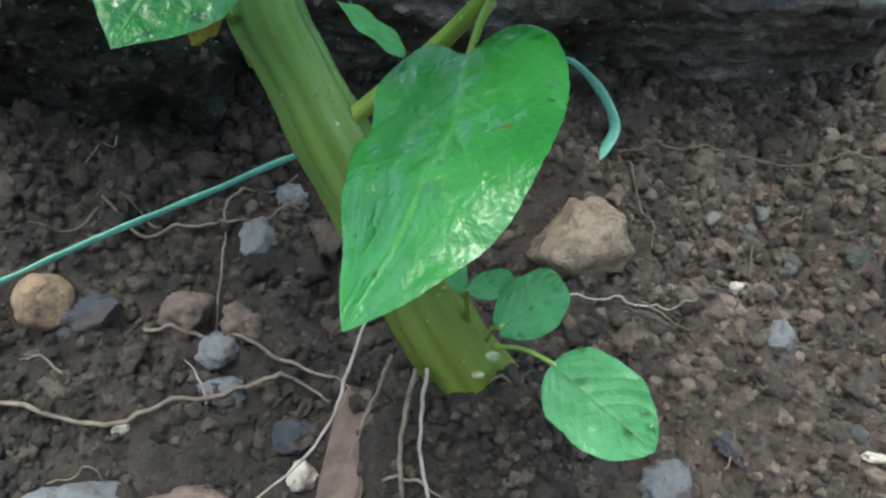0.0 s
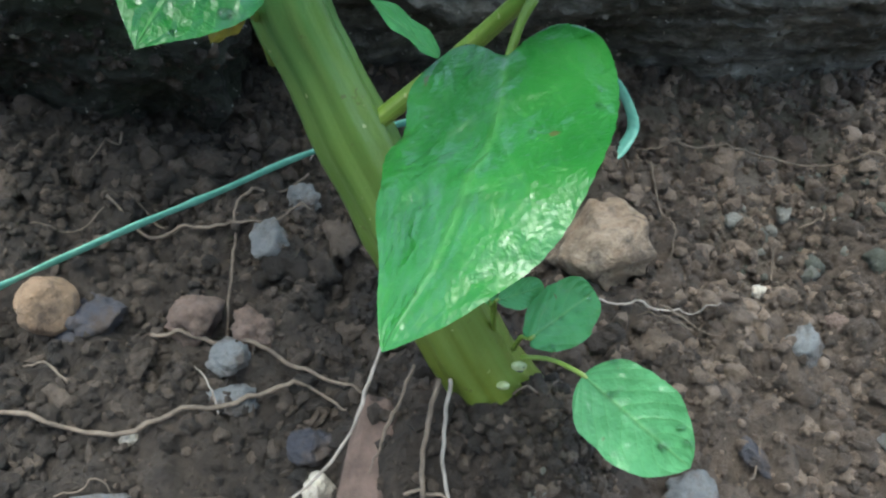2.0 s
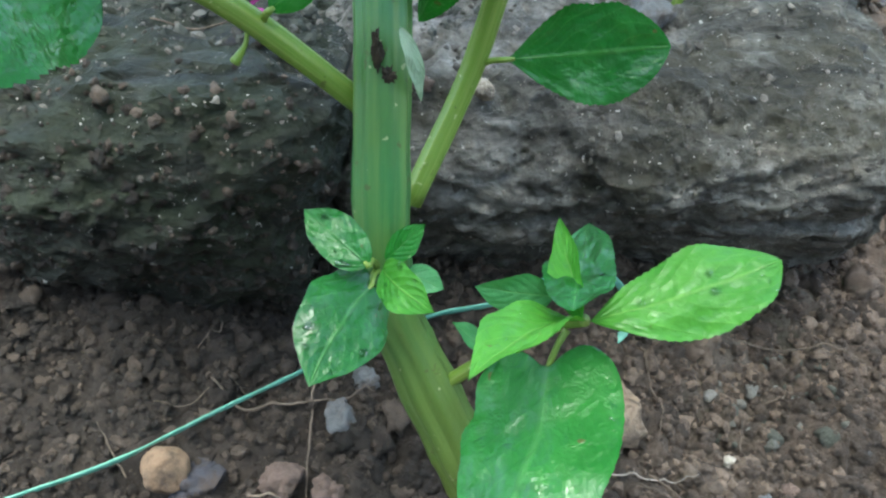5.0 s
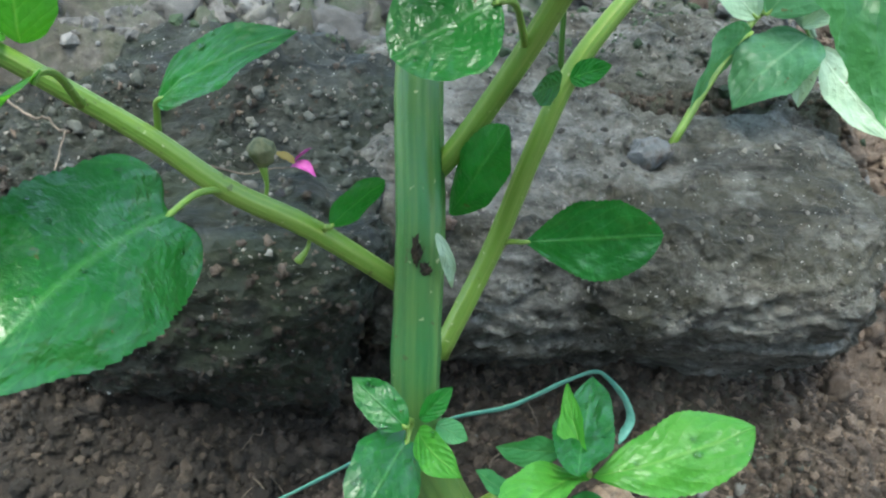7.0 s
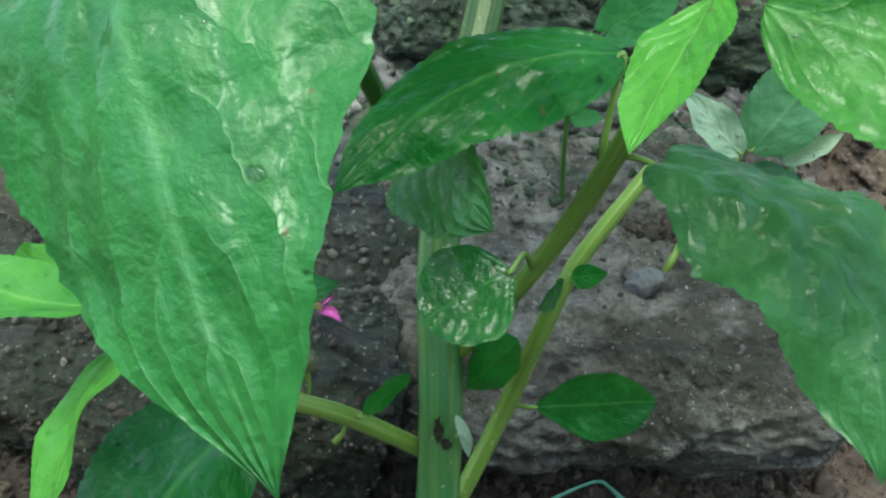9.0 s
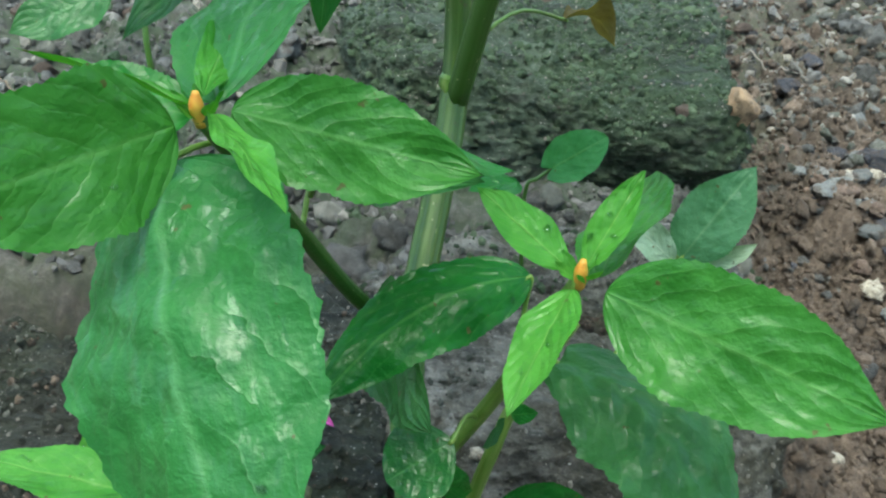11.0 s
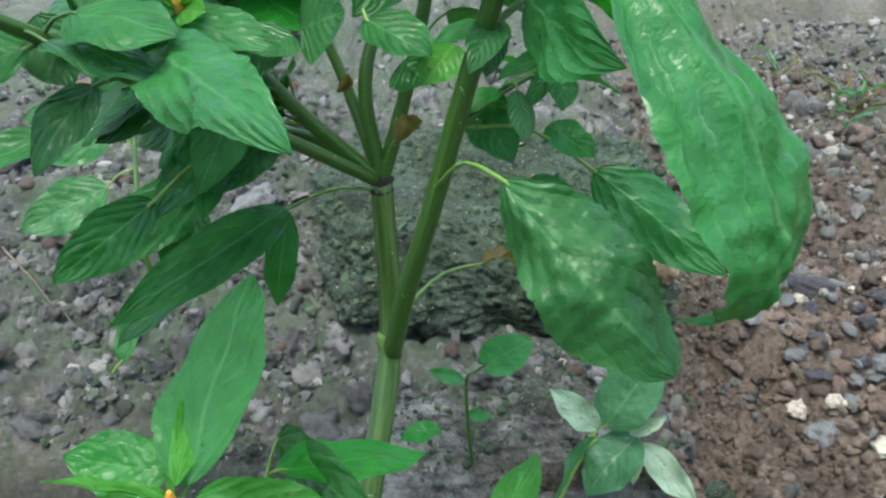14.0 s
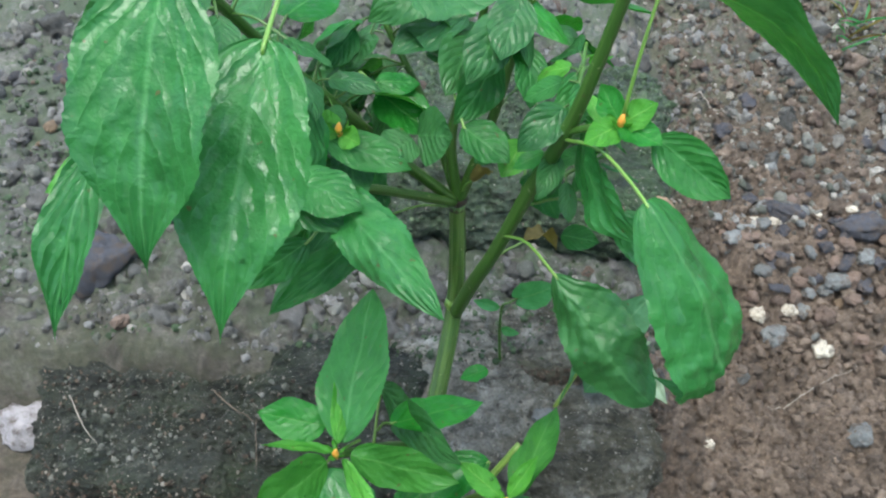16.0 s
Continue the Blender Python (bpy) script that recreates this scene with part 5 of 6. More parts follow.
ring((-0.0100, 0.3390, 0.4540), 0.0060, 0.0028, SCAR, "blackened scar round the stem node")
leaf(plant, (-0.0010, 0.3330, 0.4780), (0.0140, 0.3250, 0.4930), (0.0080, 0.3300, 0.4800), LEAF_DRY, stalk=(-0.0070, 0.3390, 0.4620), width=0.0050, curl=0.2, fold=0.5, wave=0.08, label="withered brown leaf")
leaf(plant, (-0.0260, 0.3330, 0.5060), (-0.0180, 0.3280, 0.5160), (-0.0230, 0.3310, 0.5150), LEAF_DRY, width=0.0028, curl=0.2, fold=0.6, label="withered brown leaf")
ring((-0.0135, 0.3195, 0.364), 0.0066, 0.005, BRANCH, "pale swollen stem node")
ring((-0.0105, 0.338, 0.449), 0.0056, 0.003, SCAR, "dark scar ring on the stem")
for at, size, k in (((-0.0335, 0.1920, 0.2105), (0.0013, 0.0012, 0.0042), 4), ((-0.0305, 0.1915, 0.2040), (0.0016, 0.0011, 0.0020), 9)):
    scar = lump(ICO4, k, 0.8, 2.4, size)
    part("wound", mesh_of("wound", scar[0] + np.array(at), scar[1], SCAR), plant, "dark torn wound in the stem")
part("bark_flap", blade((-0.0275, 0.1935, 0.216), (-0.0225, 0.193, 0.196), (-0.023, 0.195, 0.208), LEAF_PALE, width=0.0022, curl=0.1), plant, "peeling pale strip of skin")


# ---- weeds ----
wilted_weed = tagged(holder("wilted_weed", (0.085, 0.372, 0.165)), "small wilted weed with pale curled leaves on the rock", "plant")
part("weed_stem", tube("weed_stem", [(0.078, 0.362, 0.16), (0.100, 0.385, 0.192), (0.120, 0.405, 0.212), (0.133, 0.412, 0.214)], [0.0022, 0.002, 0.0018, 0.0012], BRANCH, n=16, sides=8), wilted_weed)
# the wilted weed on the rock
leaf(wilted_weed, (0.1220, 0.4000, 0.2130), (0.1630, 0.4160, 0.2680), (0.1234, 0.4160, 0.2416), LEAF_WILT, stalk=(0.1200, 0.4040, 0.2110), width=0.0195, curl=0.08, quilt=2.0)
leaf(wilted_weed, (0.1170, 0.4000, 0.2110), (0.0830, 0.4100, 0.2420), (0.0968, 0.3996, 0.2166), LEAF_PALE, stalk=(0.1200, 0.4050, 0.2110), width=0.0105, fold=0.35, twist=0.5, wave=0.05)
leaf(wilted_weed, (0.1390, 0.3970, 0.2080), (0.1630, 0.3900, 0.2300), (0.1463, 0.3977, 0.2197), LEAF_PALE, width=0.0058, fold=0.5, twist=0.6)
leaf(wilted_weed, (0.1480, 0.3960, 0.1980), (0.1850, 0.3660, 0.1640), (0.1709, 0.3875, 0.1909), LEAF_PALE, stalk=(0.1330, 0.4110, 0.2130), width=0.0105, fold=0.3, curl=-0.08, wave=0.05, twist=0.5)
leaf(wilted_weed, (0.1440, 0.3980, 0.2030), (0.1050, 0.3680, 0.1770), (0.1429, 0.3710, 0.1904), LEAF_WILT, stalk=(0.1330, 0.4110, 0.2130), width=0.0195, curl=0.1, quilt=3.0, wave=0.04)
leaf(wilted_weed, (0.1440, 0.3960, 0.1990), (0.1400, 0.3790, 0.1740), (0.1479, 0.3882, 0.1894), LEAF_PALE, width=0.0062, fold=0.4, twist=0.8)
leaf(wilted_weed, (0.1150, 0.3960, 0.2050), (0.0800, 0.3480, 0.1850), (0.0950, 0.3720, 0.1760), LEAF_WILT, stalk=(0.1000, 0.3850, 0.1920), width=0.0150, quilt=2.0, curl=0.06)
part("bud", tube("bud", [(0.134, 0.409, 0.212), (0.141, 0.404, 0.209), (0.147, 0.399, 0.202)], [0.0012, 0.0030, 0.0012], LEAF_PALE, n=10, sides=10, rough=0.1), wilted_weed, "pale closed bud")

ledge_weed = tagged(holder("seedling", (0.024, 0.402, 0.17)), "small round-leaved seedling growing on the grey rock", "plant")
part("weed_stem", tube("weed_stem", [(0.026, 0.405, 0.165), (0.024, 0.402, 0.21), (0.025, 0.400, 0.262), (0.032, 0.400, 0.270), (0.040, 0.400, 0.277)], [0.0016, 0.0014, 0.0013, 0.0011, 0.001], BRANCH_UP, n=18, sides=8), ledge_weed)
leaf(ledge_weed, (0.0390, 0.4000, 0.2760), (0.0700, 0.3950, 0.2990), (0.0446, 0.4046, 0.2950), LEAF_TINY, width=0.0135, heart=0.5, full=0.45, point=1.0, curl=0.08)
leaf(ledge_weed, (0.0230, 0.4000, 0.2620), (-0.0010, 0.4000, 0.2730), (0.0118, 0.3977, 0.2628), LEAF_TINY, width=0.0052, fold=0.3)
leaf(ledge_weed, (0.0250, 0.4010, 0.2300), (0.0420, 0.3930, 0.2340), (0.0320, 0.4000, 0.2390), LEAF_TINY, width=0.005)

small_weed = tagged(holder("small_weed", (-0.262, 0.60, 0.22)), "small dark-leaved weed growing on the terrace", "plant")
WEED_STALK = [(-0.2479, 0.5718, 0.2883), (-0.2497, 0.6029, 0.3371), (-0.2490, 0.6210, 0.3654), (-0.2486, 0.6353, 0.3877)]

part("weed_stem", tube("weed_stem", [(WEED_STALK[0][0], WEED_STALK[0][1], 0.20)] + WEED_STALK, [0.0026, 0.0024, 0.002, 0.0018, 0.0014], BRANCH_UP, n=16, sides=8), small_weed)
# the small weed on the terrace
leaf(small_weed, (-0.2648, 0.6209, 0.3665), (-0.3355, 0.6074, 0.3509), (-0.3052, 0.6245, 0.3752), LEAF_DEEP, stalk=(-0.2512, 0.6132, 0.3534), width=0.018)
leaf(small_weed, (-0.2745, 0.5949, 0.3265), (-0.3456, 0.5651, 0.3041), (-0.3171, 0.5998, 0.3375), LEAF_DEEP, stalk=(-0.2521, 0.6029, 0.3372), width=0.022, wave=0.04)
leaf(small_weed, (-0.2451, 0.6521, 0.4138), (-0.1808, 0.6733, 0.4420), (-0.2143, 0.6731, 0.4442), LEAF_SOFT, stalk=(-0.2492, 0.6340, 0.3857), width=0.012)
leaf(small_weed, (-0.2898, 0.6285, 0.3779), (-0.3441, 0.6278, 0.3796), (-0.3166, 0.6381, 0.3939), LEAF_DEEP, stalk=(-0.2502, 0.6236, 0.3695), width=0.016)
leaf(small_weed, (-0.2456, 0.4684, 0.2378), (-0.2270, 0.5020, 0.2888), (-0.2548, 0.4874, 0.2682), LEAF_DEEP, stalk=(-0.2527, 0.4636, 0.2308), width=0.010)


# ---- stones, roots and litter ----
def stone(x, y, size, material, label, seed, turn=0, sink=0.35, name="stone", facet=6, amp=0.42, group="", rough=0.10):
    """A single stone lying on the ground; size: its three half-lengths."""
    v, f = lump(ICO4 if max(size) > 0.009 or y < 0.35 else ICO3, seed, amp, 1.3, size, facet)
    v = np.array([p * (1 + rough * noise.fractal(Vector(p) / size[0] * 3.2, 0.7, 2.0, 4)) for p in v])
    me = mesh_of(name, v, f, material)
    ob = new(name, me)
    ob.matrix_world = Matrix.Translation((x, y, top(x, y) + size[2] * (1 - 2 * sink))) @ Matrix.Rotation(radians(turn), 4, "Z")
    return tagged(ob, label, "stone", group)


stone(0.050, 0.250, (0.021, 0.016, 0.016), PALE_TAN, "rough tan lump of stone with pale crust", 11, 30, 0.3, amp=0.32, facet=4, rough=0.13)
stone(-0.123, 0.208, (0.0095, 0.009, 0.009), TAN, "round smooth tan pebble on the soil", 12, 0, 0.02, facet=2, amp=0.14, rough=0.05)
stone(-0.079, 0.210, (0.0088, 0.008, 0.0095), PINKISH, "rounded pinkish brown stone", 13, 20, 0.28, facet=3, amp=0.3, rough=0.16)
stone(-0.061, 0.206, (0.0062, 0.006, 0.0072), PINKISH, "small rounded pinkish stone", 14, 60, 0.3, facet=3, amp=0.5, rough=0.2)
stone(-0.097, 0.150, (0.015, 0.010, 0.007), GREYSTONE, "flat dark grey stone half sunk in soil", 15, 10)
stone(-0.067, 0.148, (0.0165, 0.012, 0.0070), PINKISH, "broad tan stone half sunk in soil", 16, -10, facet=2, amp=0.15)
stone(0.071, 0.168, (0.0095, 0.0075, 0.0065), GREYSTONE, "pale bluish grey stone lying on soil", 17, 20)
stone(0.093, 0.187, (0.0035, 0.0085, 0.003), DARKSTONE, "thin black slate chip lying on soil", 18, 25)
stone(0.142, 0.184, (0.006, 0.0022, 0.0020), PALE, "small white splinter lying on soil", 19, -20)
stone(-0.092, 0.175, (0.0036, 0.0032, 0.003), PALE, "small white pebble lying on soil", 20)
stone(-0.065, 0.194, (0.007, 0.006, 0.0045), GREYSTONE, "grey flake of stone lying on soil", 21, 40)
stone(-0.064, 0.185, (0.009, 0.006, 0.004), GREYSTONE, "grey flake of stone lying on soil", 22, -15)
stone(-0.058, 0.235, (0.0085, 0.007, 0.006), GREYSTONE, "bluish grey stone lying on soil", 23, 70)
stone(-0.111, 0.211, (0.0115, 0.010, 0.006), DARKSTONE, "dark slab of stone in the soil", 24, 15, 0.6)
stone(0.115, 0.219, (0.0075, 0.006, 0.006), GREYSTONE, "grey stone in the soil", 25, 50)
stone(-0.036, 0.160, (0.005, 0.0055, 0.004), PALE, "pale speckled chip of stone", 26, 10)
stone(-0.045, 0.143, (0.005, 0.004, 0.0035), PINKISH, "small pinkish stone lying on soil", 27)
stone(-0.040, 0.172, (0.008, 0.006, 0.004), DARKSTONE, "small dark stone lying on soil", 28, 35)
stone(0.106, 0.244, (0.0032, 0.003, 0.003), PALE, "small pale chip lying on soil", 29)
stone(0.129, 0.231, (0.0036, 0.0035, 0.003), PINKISH, "small pinkish stone lying on soil", 30)
stone(-0.051, 0.252, (0.0065, 0.005, 0.005), GREYSTONE, "grey stone lying on soil", 31)
stone(-0.004, 0.298, (0.0046, 0.004, 0.0052), PALE, "small white chip under the rock", 32, 0, -0.2)
stone(-0.028, 0.300, (0.004, 0.003, 0.003), PINKISH, "small pinkish stone lying on soil", 33)
stone(0.066, 0.353, (0.012, 0.009, 0.009), GREYSTONE, "angular grey stone lying on the rock", 34, 20, facet=8)
stone(0.362, 0.651, (0.029, 0.012, 0.014), DARKSTONE, "long dark slate stone on gravel", 35, -28, facet=8)
stone(0.341, 0.528, (0.016, 0.013, 0.011), GREYSTONE, "bluish grey stone on the bank", 36, 10)
stone(0.364, 0.565, (0.010, 0.009, 0.009), PINKISH, "pinkish pebble on the bank", 37)
stone(0.430, 0.585, (0.016, 0.013, 0.012), PINKISH, "salmon pink stone on the bank", 38, facet=3)
stone(0.40, 0.545, (0.013, 0.011, 0.010), PINKISH, "pinkish stone on the bank", 39)
stone(-0.388, 0.475, (0.042, 0.034, 0.026), DARKSTONE, "dark slaty stone on the terrace", 40, 15, facet=9)
stone(-0.347, 0.412, (0.010, 0.009, 0.009), PINKISH, "reddish pebble on the terrace", 41)
stone(-0.440, 0.345, (0.034, 0.024, 0.018), LILAC, "pale lilac stone at the terrace edge", 42, 20)
stone(-0.462, 0.745, (0.044, 0.030, 0.024), DARKSTONE, "dark bluish stone on the terrace", 43, 10)
stone(-0.185, 0.700, (0.028, 0.024, 0.018), GREYSTONE, "pale grey stone among the gravel", 44, 40)
stone(-0.238, 1.10, (0.060, 0.045, 0.03), PINKISH, "pale pinkish boulder behind the plant", 45, 20)
stone(-0.388, 0.90, (0.035, 0.03, 0.024), PINKISH, "pinkish stone on the terrace", 46, 60)
stone(-0.33, 0.93, (0.028, 0.024, 0.02), PALE, "pale pinkish stone on the terrace", 47, 20)
stone(0.192, 0.548, (0.014, 0.012, 0.015), TAN, "crumbly tan stone beside the block", 48, 0)
stone(0.228, 0.47, (0.020, 0.014, 0.010), ROCK_MOSS, "mossy flat stone on the bank", 49, 30)
stone(0.250, 0.40, (0.012, 0.008, 0.007), PALE, "pale clod on the bank", 50, 10)
stone(0.447, 0.634, (0.031, 0.018, 0.018), DARKSTONE, "broad dark slate stone on gravel", 151, 10, facet=8)
stone(0.391, 0.509, (0.013, 0.011, 0.011), PALE, "whitish stone on the bank", 152, 40)
stone(0.357, 0.548, (0.010, 0.008, 0.008), PALE, "small whitish stone on the bank", 153, -20)
stone(0.414, 0.582, (0.018, 0.012, 0.010), GREYSTONE, "grey angular stone on the bank", 154, 5, facet=8)
stone(0.452, 0.606, (0.018, 0.012, 0.010), GREYSTONE, "grey angular stone beside the slate", 155, 50, facet=8)
stone(0.413, 0.409, (0.017, 0.014, 0.012), GREYSTONE, "pale grey stone on the lower bank", 156, 25)
stone(0.373, 0.594, (0.014, 0.008, 0.007), GREYSTONE, "long grey stone chip on the bank", 157, -10, facet=8)
stone(0.448, 0.509, (0.011, 0.010, 0.009), PINKISH, "pinkish stone on the lower bank", 158, 15)
rs = np.random.RandomState(91)
for k in range(84):
    x, y = 0.385 + 0.05 * rs.normal(), 0.615 + 0.045 * rs.normal()
    r = rs.uniform(0.0040, 0.0100)
    m, label = ((DARKSTONE, "small bluish black slate chip"), (GREYSTONE, "small grey stone chip"), (PALE, "small whitish stone chip"), (PINKISH, "small pinkish stone chip"))[int(rs.choice(4, p=[0.32, 0.34, 0.12, 0.22]))]
    stone(x, y, (r * 1.2, r, r * 0.75), m, label, 160 + k, rs.uniform(0, 360), facet=7, group="stone chips round the slates")
rs = np.random.RandomState(51)
for k in range(26):
    x, y = rs.uniform(0.27, 0.56), rs.uniform(0.56, 0.86)
    r = rs.uniform(0.006, 0.013)
    if k % 3:
        stone(x, y, (r * 1.3, r, r * 0.6), DARKSTONE, "bluish black slate stone on the gravel", 80 + k, rs.uniform(0, 360), facet=8, group="slate stones on the gravel")
    else:
        stone(x, y, (r, r * 0.85, r * 0.7), PINKISH, "pale pinkish stone on the gravel", 80 + k, rs.uniform(0, 360), facet=3, group="pinkish stones on the gravel")
rs = np.random.RandomState(21)
PEBBLES = [lump(ICO2, 60 + k, 0.45, 1.5, (1, 0.8, 0.65), 7) for k in range(5)]
KINDS = [(PINKISH, "small pinkish gravel pebble"), (GREYSTONE, "small grey gravel pebble"), (PALE, "small pale gravel pebble"), (DARKSTONE, "small dark gravel pebble"), (TAN, "small tan gravel pebble")]
pebble_meshes = {(a, b): mesh_of("pebble", PEBBLES[a][0], PEBBLES[a][1], KINDS[b][0]) for a in range(5) for b in range(5)}
for k in range(240):
    far = k % 14 != 0
    x, y = (rs.uniform(-0.6, 0.62), rs.uniform(0.46, 1.0)) if far else (rs.uniform(-0.18, 0.2), rs.uniform(0.12, 0.3))
    if far and x < 0.2 and on_rock(x, y) and rs.uniform() < 0.8:
        continue
    r = (rs.uniform(0.004, 0.0115) if far else rs.uniform(0.0016, 0.0042)) * rs.uniform(0.7, 1.2)
    b = int(rs.choice(5, p=[0.38, 0.40, 0.03, 0.12, 0.07]))
    ob = new("pebble", pebble_meshes[(int(rs.randint(5)), b)])
    ob.matrix_world = Matrix.LocRotScale((x, y, top(x, y) + r * 0.05), Euler((rs.uniform(-0.5, 0.5), rs.uniform(-0.5, 0.5), rs.uniform(0, 6.3))), (r, r, r))
    tagged(ob, KINDS[b][1], "pebble", "loose pebbles on the soil")


def root(points, r, material, label, name="root", lift=0.4, n=40, jitter=0.0006, high=False):
    """A thin root or twig that follows the ground; points: its places in plan, or in space."""
    r *= 0.58
    line = smooth_line([(p[0], p[1], p[2] if len(p) > 2 else -9) for p in points], n)
    out = []
    for i, (x, y, z) in enumerate(line):
        x += jitter * noise.noise(Vector((i * 0.35, points[0][0] * 50, 0)))
        y += jitter * noise.noise(Vector((i * 0.35, points[0][1] * 50, 7)))
        out.append((x, y, max(z, height(x, y) + 0.0046) if len(points[0]) > 2 else (top(x, y) if high else height(x, y)) + r * lift + 0.0042))
    if len(points[0]) == 2:
        zs = [p[2] for p in out]
        out = [(p[0], p[1], max(zs[i], sum(zs[max(0, i - 2):i + 3]) / len(zs[max(0, i - 2):i + 3]))) for i, p in enumerate(out)]
    ob = new(name, tube(name, out, [r, r * 1.1, r * 0.9, r * 0.5], material, n=n, sides=8, wob=0.25))
    return tagged(ob, label, "root" if name == "root" else name)


root([(-0.128, 0.173), (-0.100, 0.172), (-0.073, 0.176), (-0.049, 0.187), (-0.038, 0.188), (-0.030, 0.181)], 0.0013, ROOT, "long thin brown root lying on soil")
root([(-0.092, 0.204), (-0.069, 0.201), (-0.046, 0.196), (-0.018, 0.184)], 0.0012, ROOT, "thin brown root lying on soil")
root([(-0.012, 0.172, 0.060), (-0.019, 0.164, 0.046), (-0.024, 0.158, 0.032), (-0.037, 0.150, 0.018), (-0.060, 0.140, 0.004)], 0.0008, ROOT_PALE, "pale thin root hanging from the stem foot")
root([(-0.002, 0.166, 0.042), (-0.006, 0.156, 0.026), (-0.006, 0.146, 0.008), (-0.006, 0.138, -0.012)], 0.0011, ROOT, "brown prop root of the balsam")
root([(0.001, 0.166, 0.042), (-0.001, 0.154, 0.024), (0.002, 0.144, 0.006), (0.002, 0.136, -0.012)], 0.0009, ROOT_PALE, "pale prop root of the balsam")
root([(-0.008, 0.167, 0.046), (-0.016, 0.158, 0.030), (-0.020, 0.152, 0.022)], 0.0008, ROOT, "short brown prop root")
root([(0.041, 0.225), (0.064, 0.226), (0.089, 0.230)], 0.0007, ROOT_PALE, "pale rootlet lying on soil")
root([(0.070, 0.297), (0.097, 0.300), (0.141, 0.296), (0.176, 0.285)], 0.0007, ROOT, "dark thin twig under the rock", "twig")
root([(0.068, 0.294), (0.072, 0.275), (0.077, 0.258), (0.073, 0.242)], 0.0006, ROOT, "curved rootlet by the tan stone")
root([(-0.050, 0.266), (-0.068, 0.248), (-0.070, 0.226), (-0.069, 0.203)], 0.0008, ROOT, "bent rootlet on soil")
root([(-0.11, 0.240), (-0.09, 0.236), (-0.06, 0.240), (-0.045, 0.245)], 0.0010, ROOT, "thin twig lying on soil", "twig")
root([(0.010, 0.172), (0.024, 0.166), (0.030, 0.170)], 0.0006, ROOT, "rootlet at the stem foot")
root([(-0.424, 0.650), (-0.370, 0.590), (-0.305, 0.528)], 0.0018, ROOT, "thin dark stick on the terrace", "stick", high=True)
root([(-0.253, 0.362), (-0.225, 0.342), (-0.203, 0.329)], 0.0011, ROOT, "short brown twig on the rock", "twig", high=True)
root([(-0.204, 0.332), (-0.199, 0.300), (-0.196, 0.280)], 0.0008, ROOT, "thin brown straw on the rock", "straw", high=True)
root([(-0.389, 0.352), (-0.370, 0.325), (-0.350, 0.305)], 0.0009, ROOT_PALE, "pale straw on the rock", "straw", high=True)
root([(0.320, 0.440), (0.370, 0.463), (0.430, 0.495)], 0.0011, ROOT_PALE, "pale straw on the bank", "straw", high=True)
root([(0.26, 0.86), (0.30, 0.83), (0.33, 0.79)], 0.0016, ROOT_PALE, "pale stick on the gravel", "stick", high=True)
root([(-0.13, 0.300), (-0.105, 0.305), (-0.095, 0.300), (-0.085, 0.312)], 0.0006, ROOT, "thin brown rootlet on the rock", high=True)

bv, bf = ICO4[0].copy(), ICO4[1]
bv[:, :2] = np.sign(bv[:, :2]) * np.abs(bv[:, :2]) ** 0.45
bv = np.array([p * (1 + 0.10 * noise.fractal(Vector((p[0] * 2.5, p[1] * 1.2, 3)), 0.7, 2.0, 4)) for p in bv])
bv[:, 2] += 0.35 * np.array([noise.noise(Vector((p[0] * 6, p[1] * 0.8, 5))) for p in bv])
bv *= np.array((0.0062, 0.021, 0.0020))
bark = tagged(new("bark_strip", mesh_of("bark_strip", bv, bf, BARK)), "flat strip of rotten brown bark on soil", "bark")
bark.matrix_world = Matrix.LocRotScale((-0.022, 0.158, lie(-0.022, 0.158) + 0.004), Euler((radians(22), radians(6), radians(-6))), (1, 1, 1))

rs = np.random.RandomState(61)
for k in range(22):
    x, y, a, ln = rs.uniform(-0.15, 0.17), rs.uniform(0.13, 0.29), rs.uniform(0, 6.28), rs.uniform(0.008, 0.028)
    mid = (x + ln * 0.5 * math.cos(a) + rs.uniform(-0.003, 0.003), y + ln * 0.5 * math.sin(a) + rs.uniform(-0.003, 0.003))
    root([(x, y), mid, (x + ln * math.cos(a), y + ln * math.sin(a))], rs.uniform(0.0004, 0.0008), ROOT if k % 4 else ROOT_PALE, "fine dry rootlet lying on the soil crumbs", n=20)

# green plastic string
LINE = [(-0.19, 0.181), (-0.146, 0.203), (-0.123, 0.217), (-0.102, 0.232), (-0.077, 0.250), (-0.054, 0.266), (-0.022, 0.284)]
path = [(x, y, lie(x, y) + 0.008) for x, y in LINE] + [(0.005, 0.292, 0.049), (0.032, 0.299, 0.061), (0.046, 0.303, 0.0645), (0.053, 0.302, 0.0615), (0.062, 0.300, 0.051), (0.0665, 0.297, 0.040), (0.063, 0.292, 0.034), (0.058, 0.289, 0.030)]
tagged(new("string", tube("string", path, [0.0017] * 7 + [0.0022] * 5 + [0.0026] * 3, STRING, n=80, sides=10, flat=0.3, wob=0.45)), "faded green plastic string trailing over soil", "string")

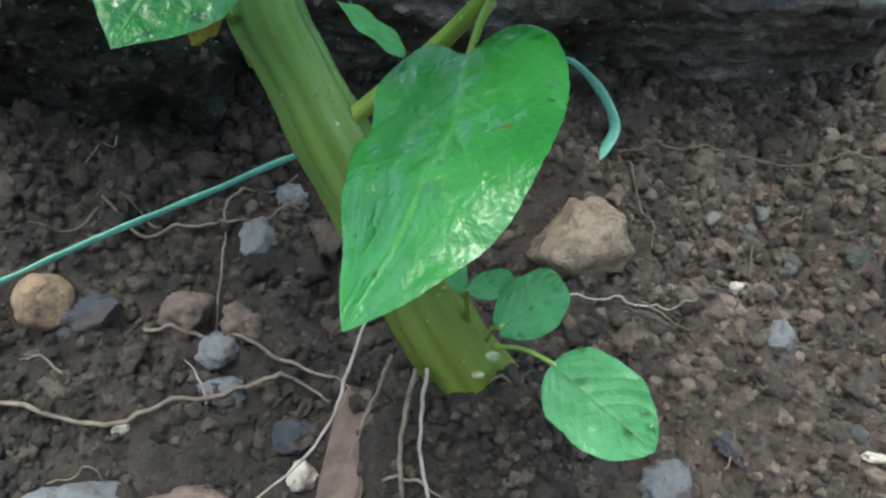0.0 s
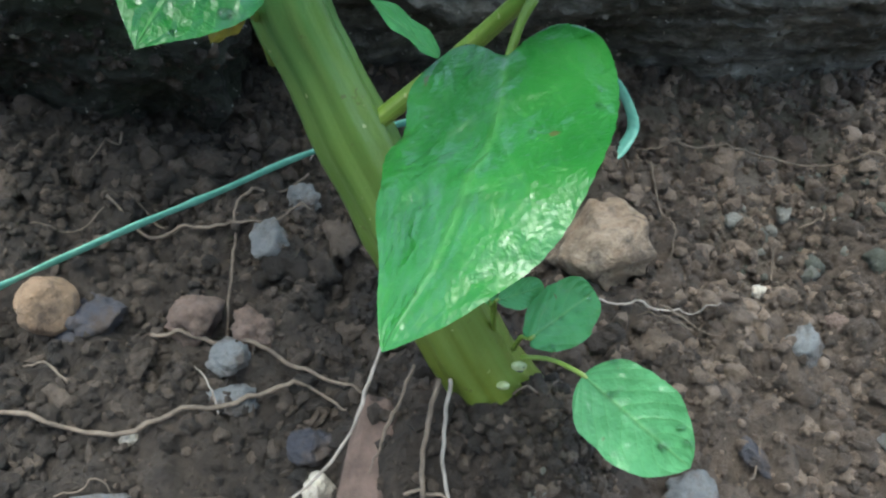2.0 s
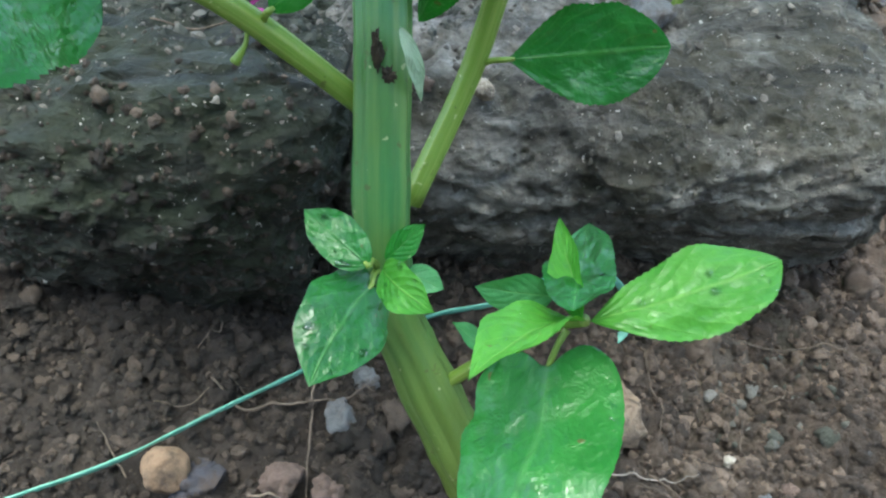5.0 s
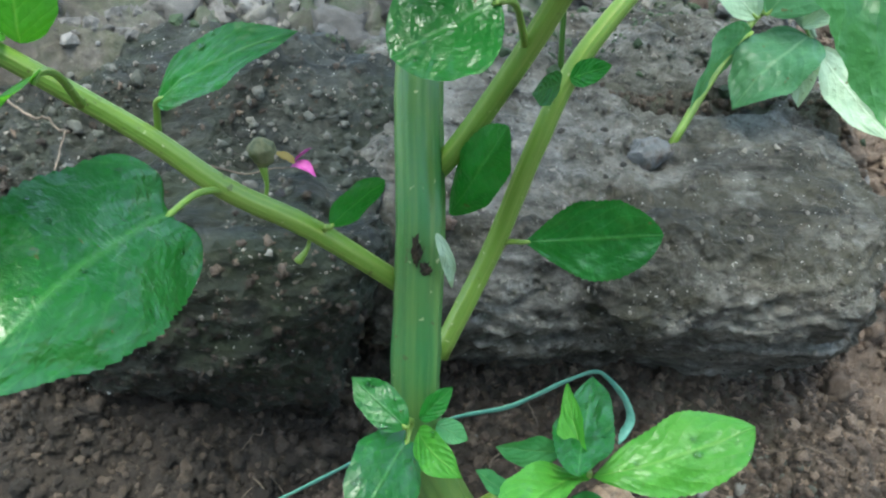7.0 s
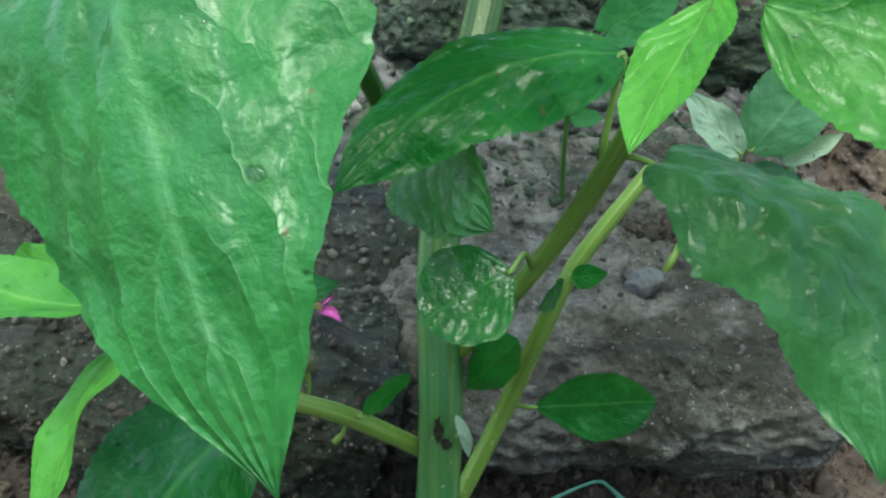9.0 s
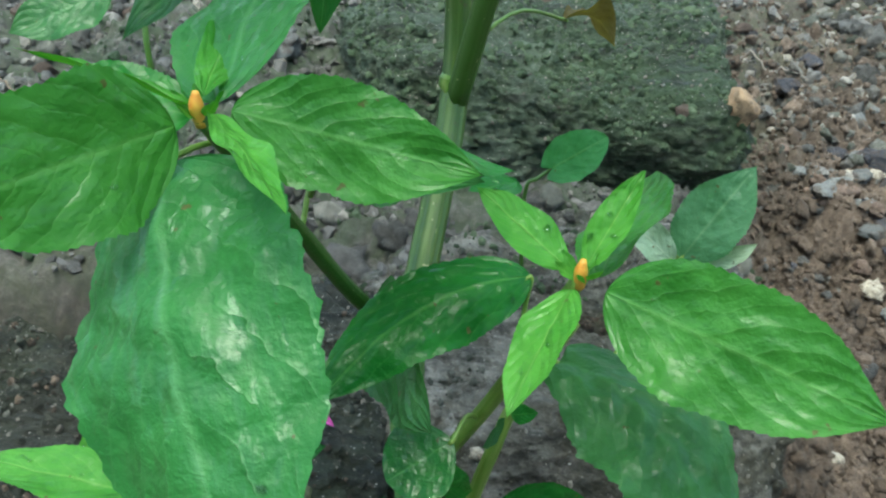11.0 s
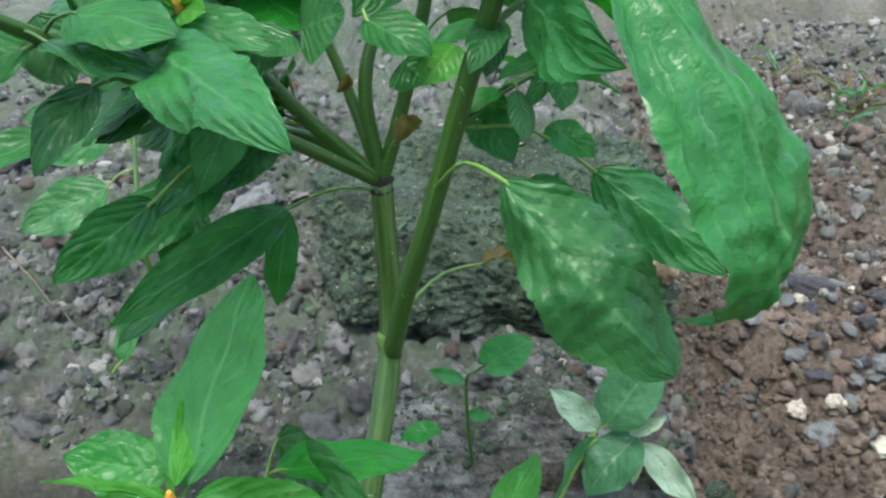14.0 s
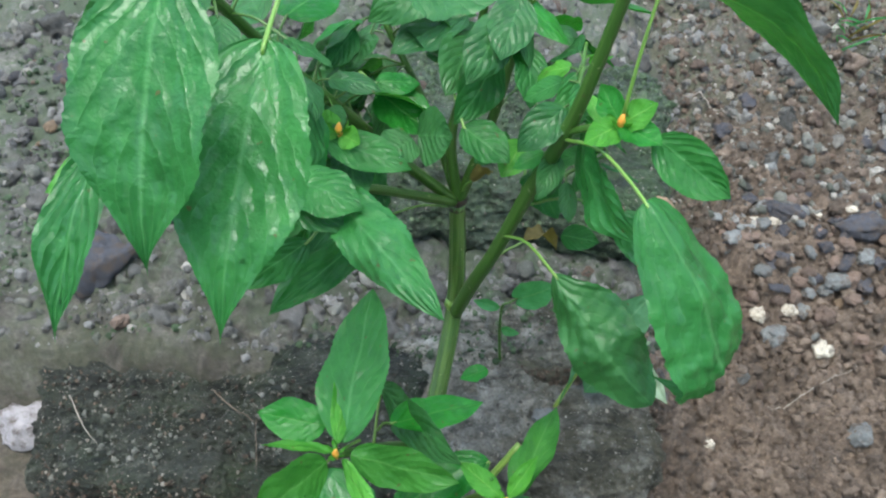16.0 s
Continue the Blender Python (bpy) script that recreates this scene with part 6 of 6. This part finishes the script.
# fallen flower on the rock
zt = max(0.168, top(-0.085, 0.297) + 0.003)
petal = tagged(holder("fallen_flower", (-0.085, 0.296, zt)), "shrivelled pink flower fallen on the rock", "flower")
part("petal", blade((-0.094, 0.298, zt + 0.002), (-0.083, 0.295, zt - 0.001), (-0.086, 0.304, zt + 0.002), PETAL, width=0.0028, fold=0.7, curl=0.2), petal)
part("petal", blade((-0.092, 0.297, zt + 0.005), (-0.085, 0.301, zt + 0.010), (-0.088, 0.304, zt + 0.006), PETAL, width=0.0024, fold=0.5), petal)
part("calyx", blade((-0.092, 0.297, zt + 0.004), (-0.102, 0.300, zt + 0.008), (-0.097, 0.303, zt + 0.006), LEAF_DRY, width=0.003, fold=0.4), petal, "dry yellowish calyx")

# small seed stalks on the long branch
for a, b in (((-0.075, 0.182, 0.231), (-0.075, 0.184, 0.243)), ((-0.064, 0.187, 0.218), (-0.068, 0.186, 0.209))):
    m = [np.array(a), (np.array(a) + np.array(b)) / 2 + (0.001, 0, 0), np.array(b)]
    part("flower_stalk", tube("flower_stalk", m, [0.0006, 0.0006, 0.0014], BRANCH, n=10, sides=8), plant)
    e = np.array(b)
    part("seed_pod", tube("seed_pod", [e - (0, 0, 0.001), e + (0.0004, 0, 0.002), e + (0, 0, 0.005), e + (-0.0004, 0, 0.0075)], [0.0012, 0.0036, 0.0038, 0.001], POD, n=14, sides=12, ribs=5, amp=0.12, rough=0.15), plant, "withered grey-green seed pod") if b[2] > a[2] else None


def grass_tuft(x, y, size, count, seed, label):
    r = random.Random(seed)
    t = tagged(holder("grass_tuft", (x, y, top(x, y))), label, "grass")
    for _ in range(count):
        a, ln = r.uniform(0, 6.3), size * r.uniform(0.6, 1.2)
        p = np.array((x + r.uniform(-1, 1) * size * 0.25, y + r.uniform(-1, 1) * size * 0.25, 0))
        p[2] = top(p[0], p[1]) - 0.002
        d = np.array((math.cos(a), math.sin(a), 0))
        q = p + d * ln * 0.7 + np.array((0, 0, ln * 0.55))
        part("grass_blade", blade(p, q, p + np.cross(d, (0, 0, 1)) * 0.01 + d * ln * 0.3, LEAF_DRY if r.random() < 0.6 else LEAF_TINY, width=0.0016, curl=0.2, droop=0.15), t)


grass_tuft(0.50, 0.96, 0.07, 14, 2, "sparse tuft of dry and green grass")
grass_tuft(0.58, 0.86, 0.06, 10, 3, "sparse tuft of dry grass")
grass_tuft(0.44, 1.05, 0.06, 8, 4, "sparse tuft of dry grass")

# water left on the leaves
rs = np.random.RandomState(33)
V, F, off = [], [], 0
blades = [ob for ob in plant.children if ob.name.startswith("leaf")]
for ob in blades:
    me = ob.data
    f0 = me.vertices[0].co
    for k in rs.randint(0, len(me.polygons), 14 if f0.z < 0.32 else 5):
        f = me.polygons[int(k)]
        if abs(f.normal.z) < 0.35 or f.area < 4e-7:
            continue
        nrm = f.normal if f.normal.z > 0 else -f.normal
        q = nrm.to_track_quat("Z", "Y").to_matrix()
        r = 0.0003 * 4.0 ** (rs.uniform() ** 2)
        pts = ICO2[0] * np.array((r * rs.uniform(0.8, 1.6), r, r * 0.45))
        V.append(pts @ np.array(q).T + np.array(f.center))
        F.append(ICO2[1] + off)
        off += len(pts)
tagged(new("water_drops", mesh_of("water_drops", np.vstack(V), np.vstack(F), DROP)), "clear water drops lying on the wet leaves", "water", kind="stuff")
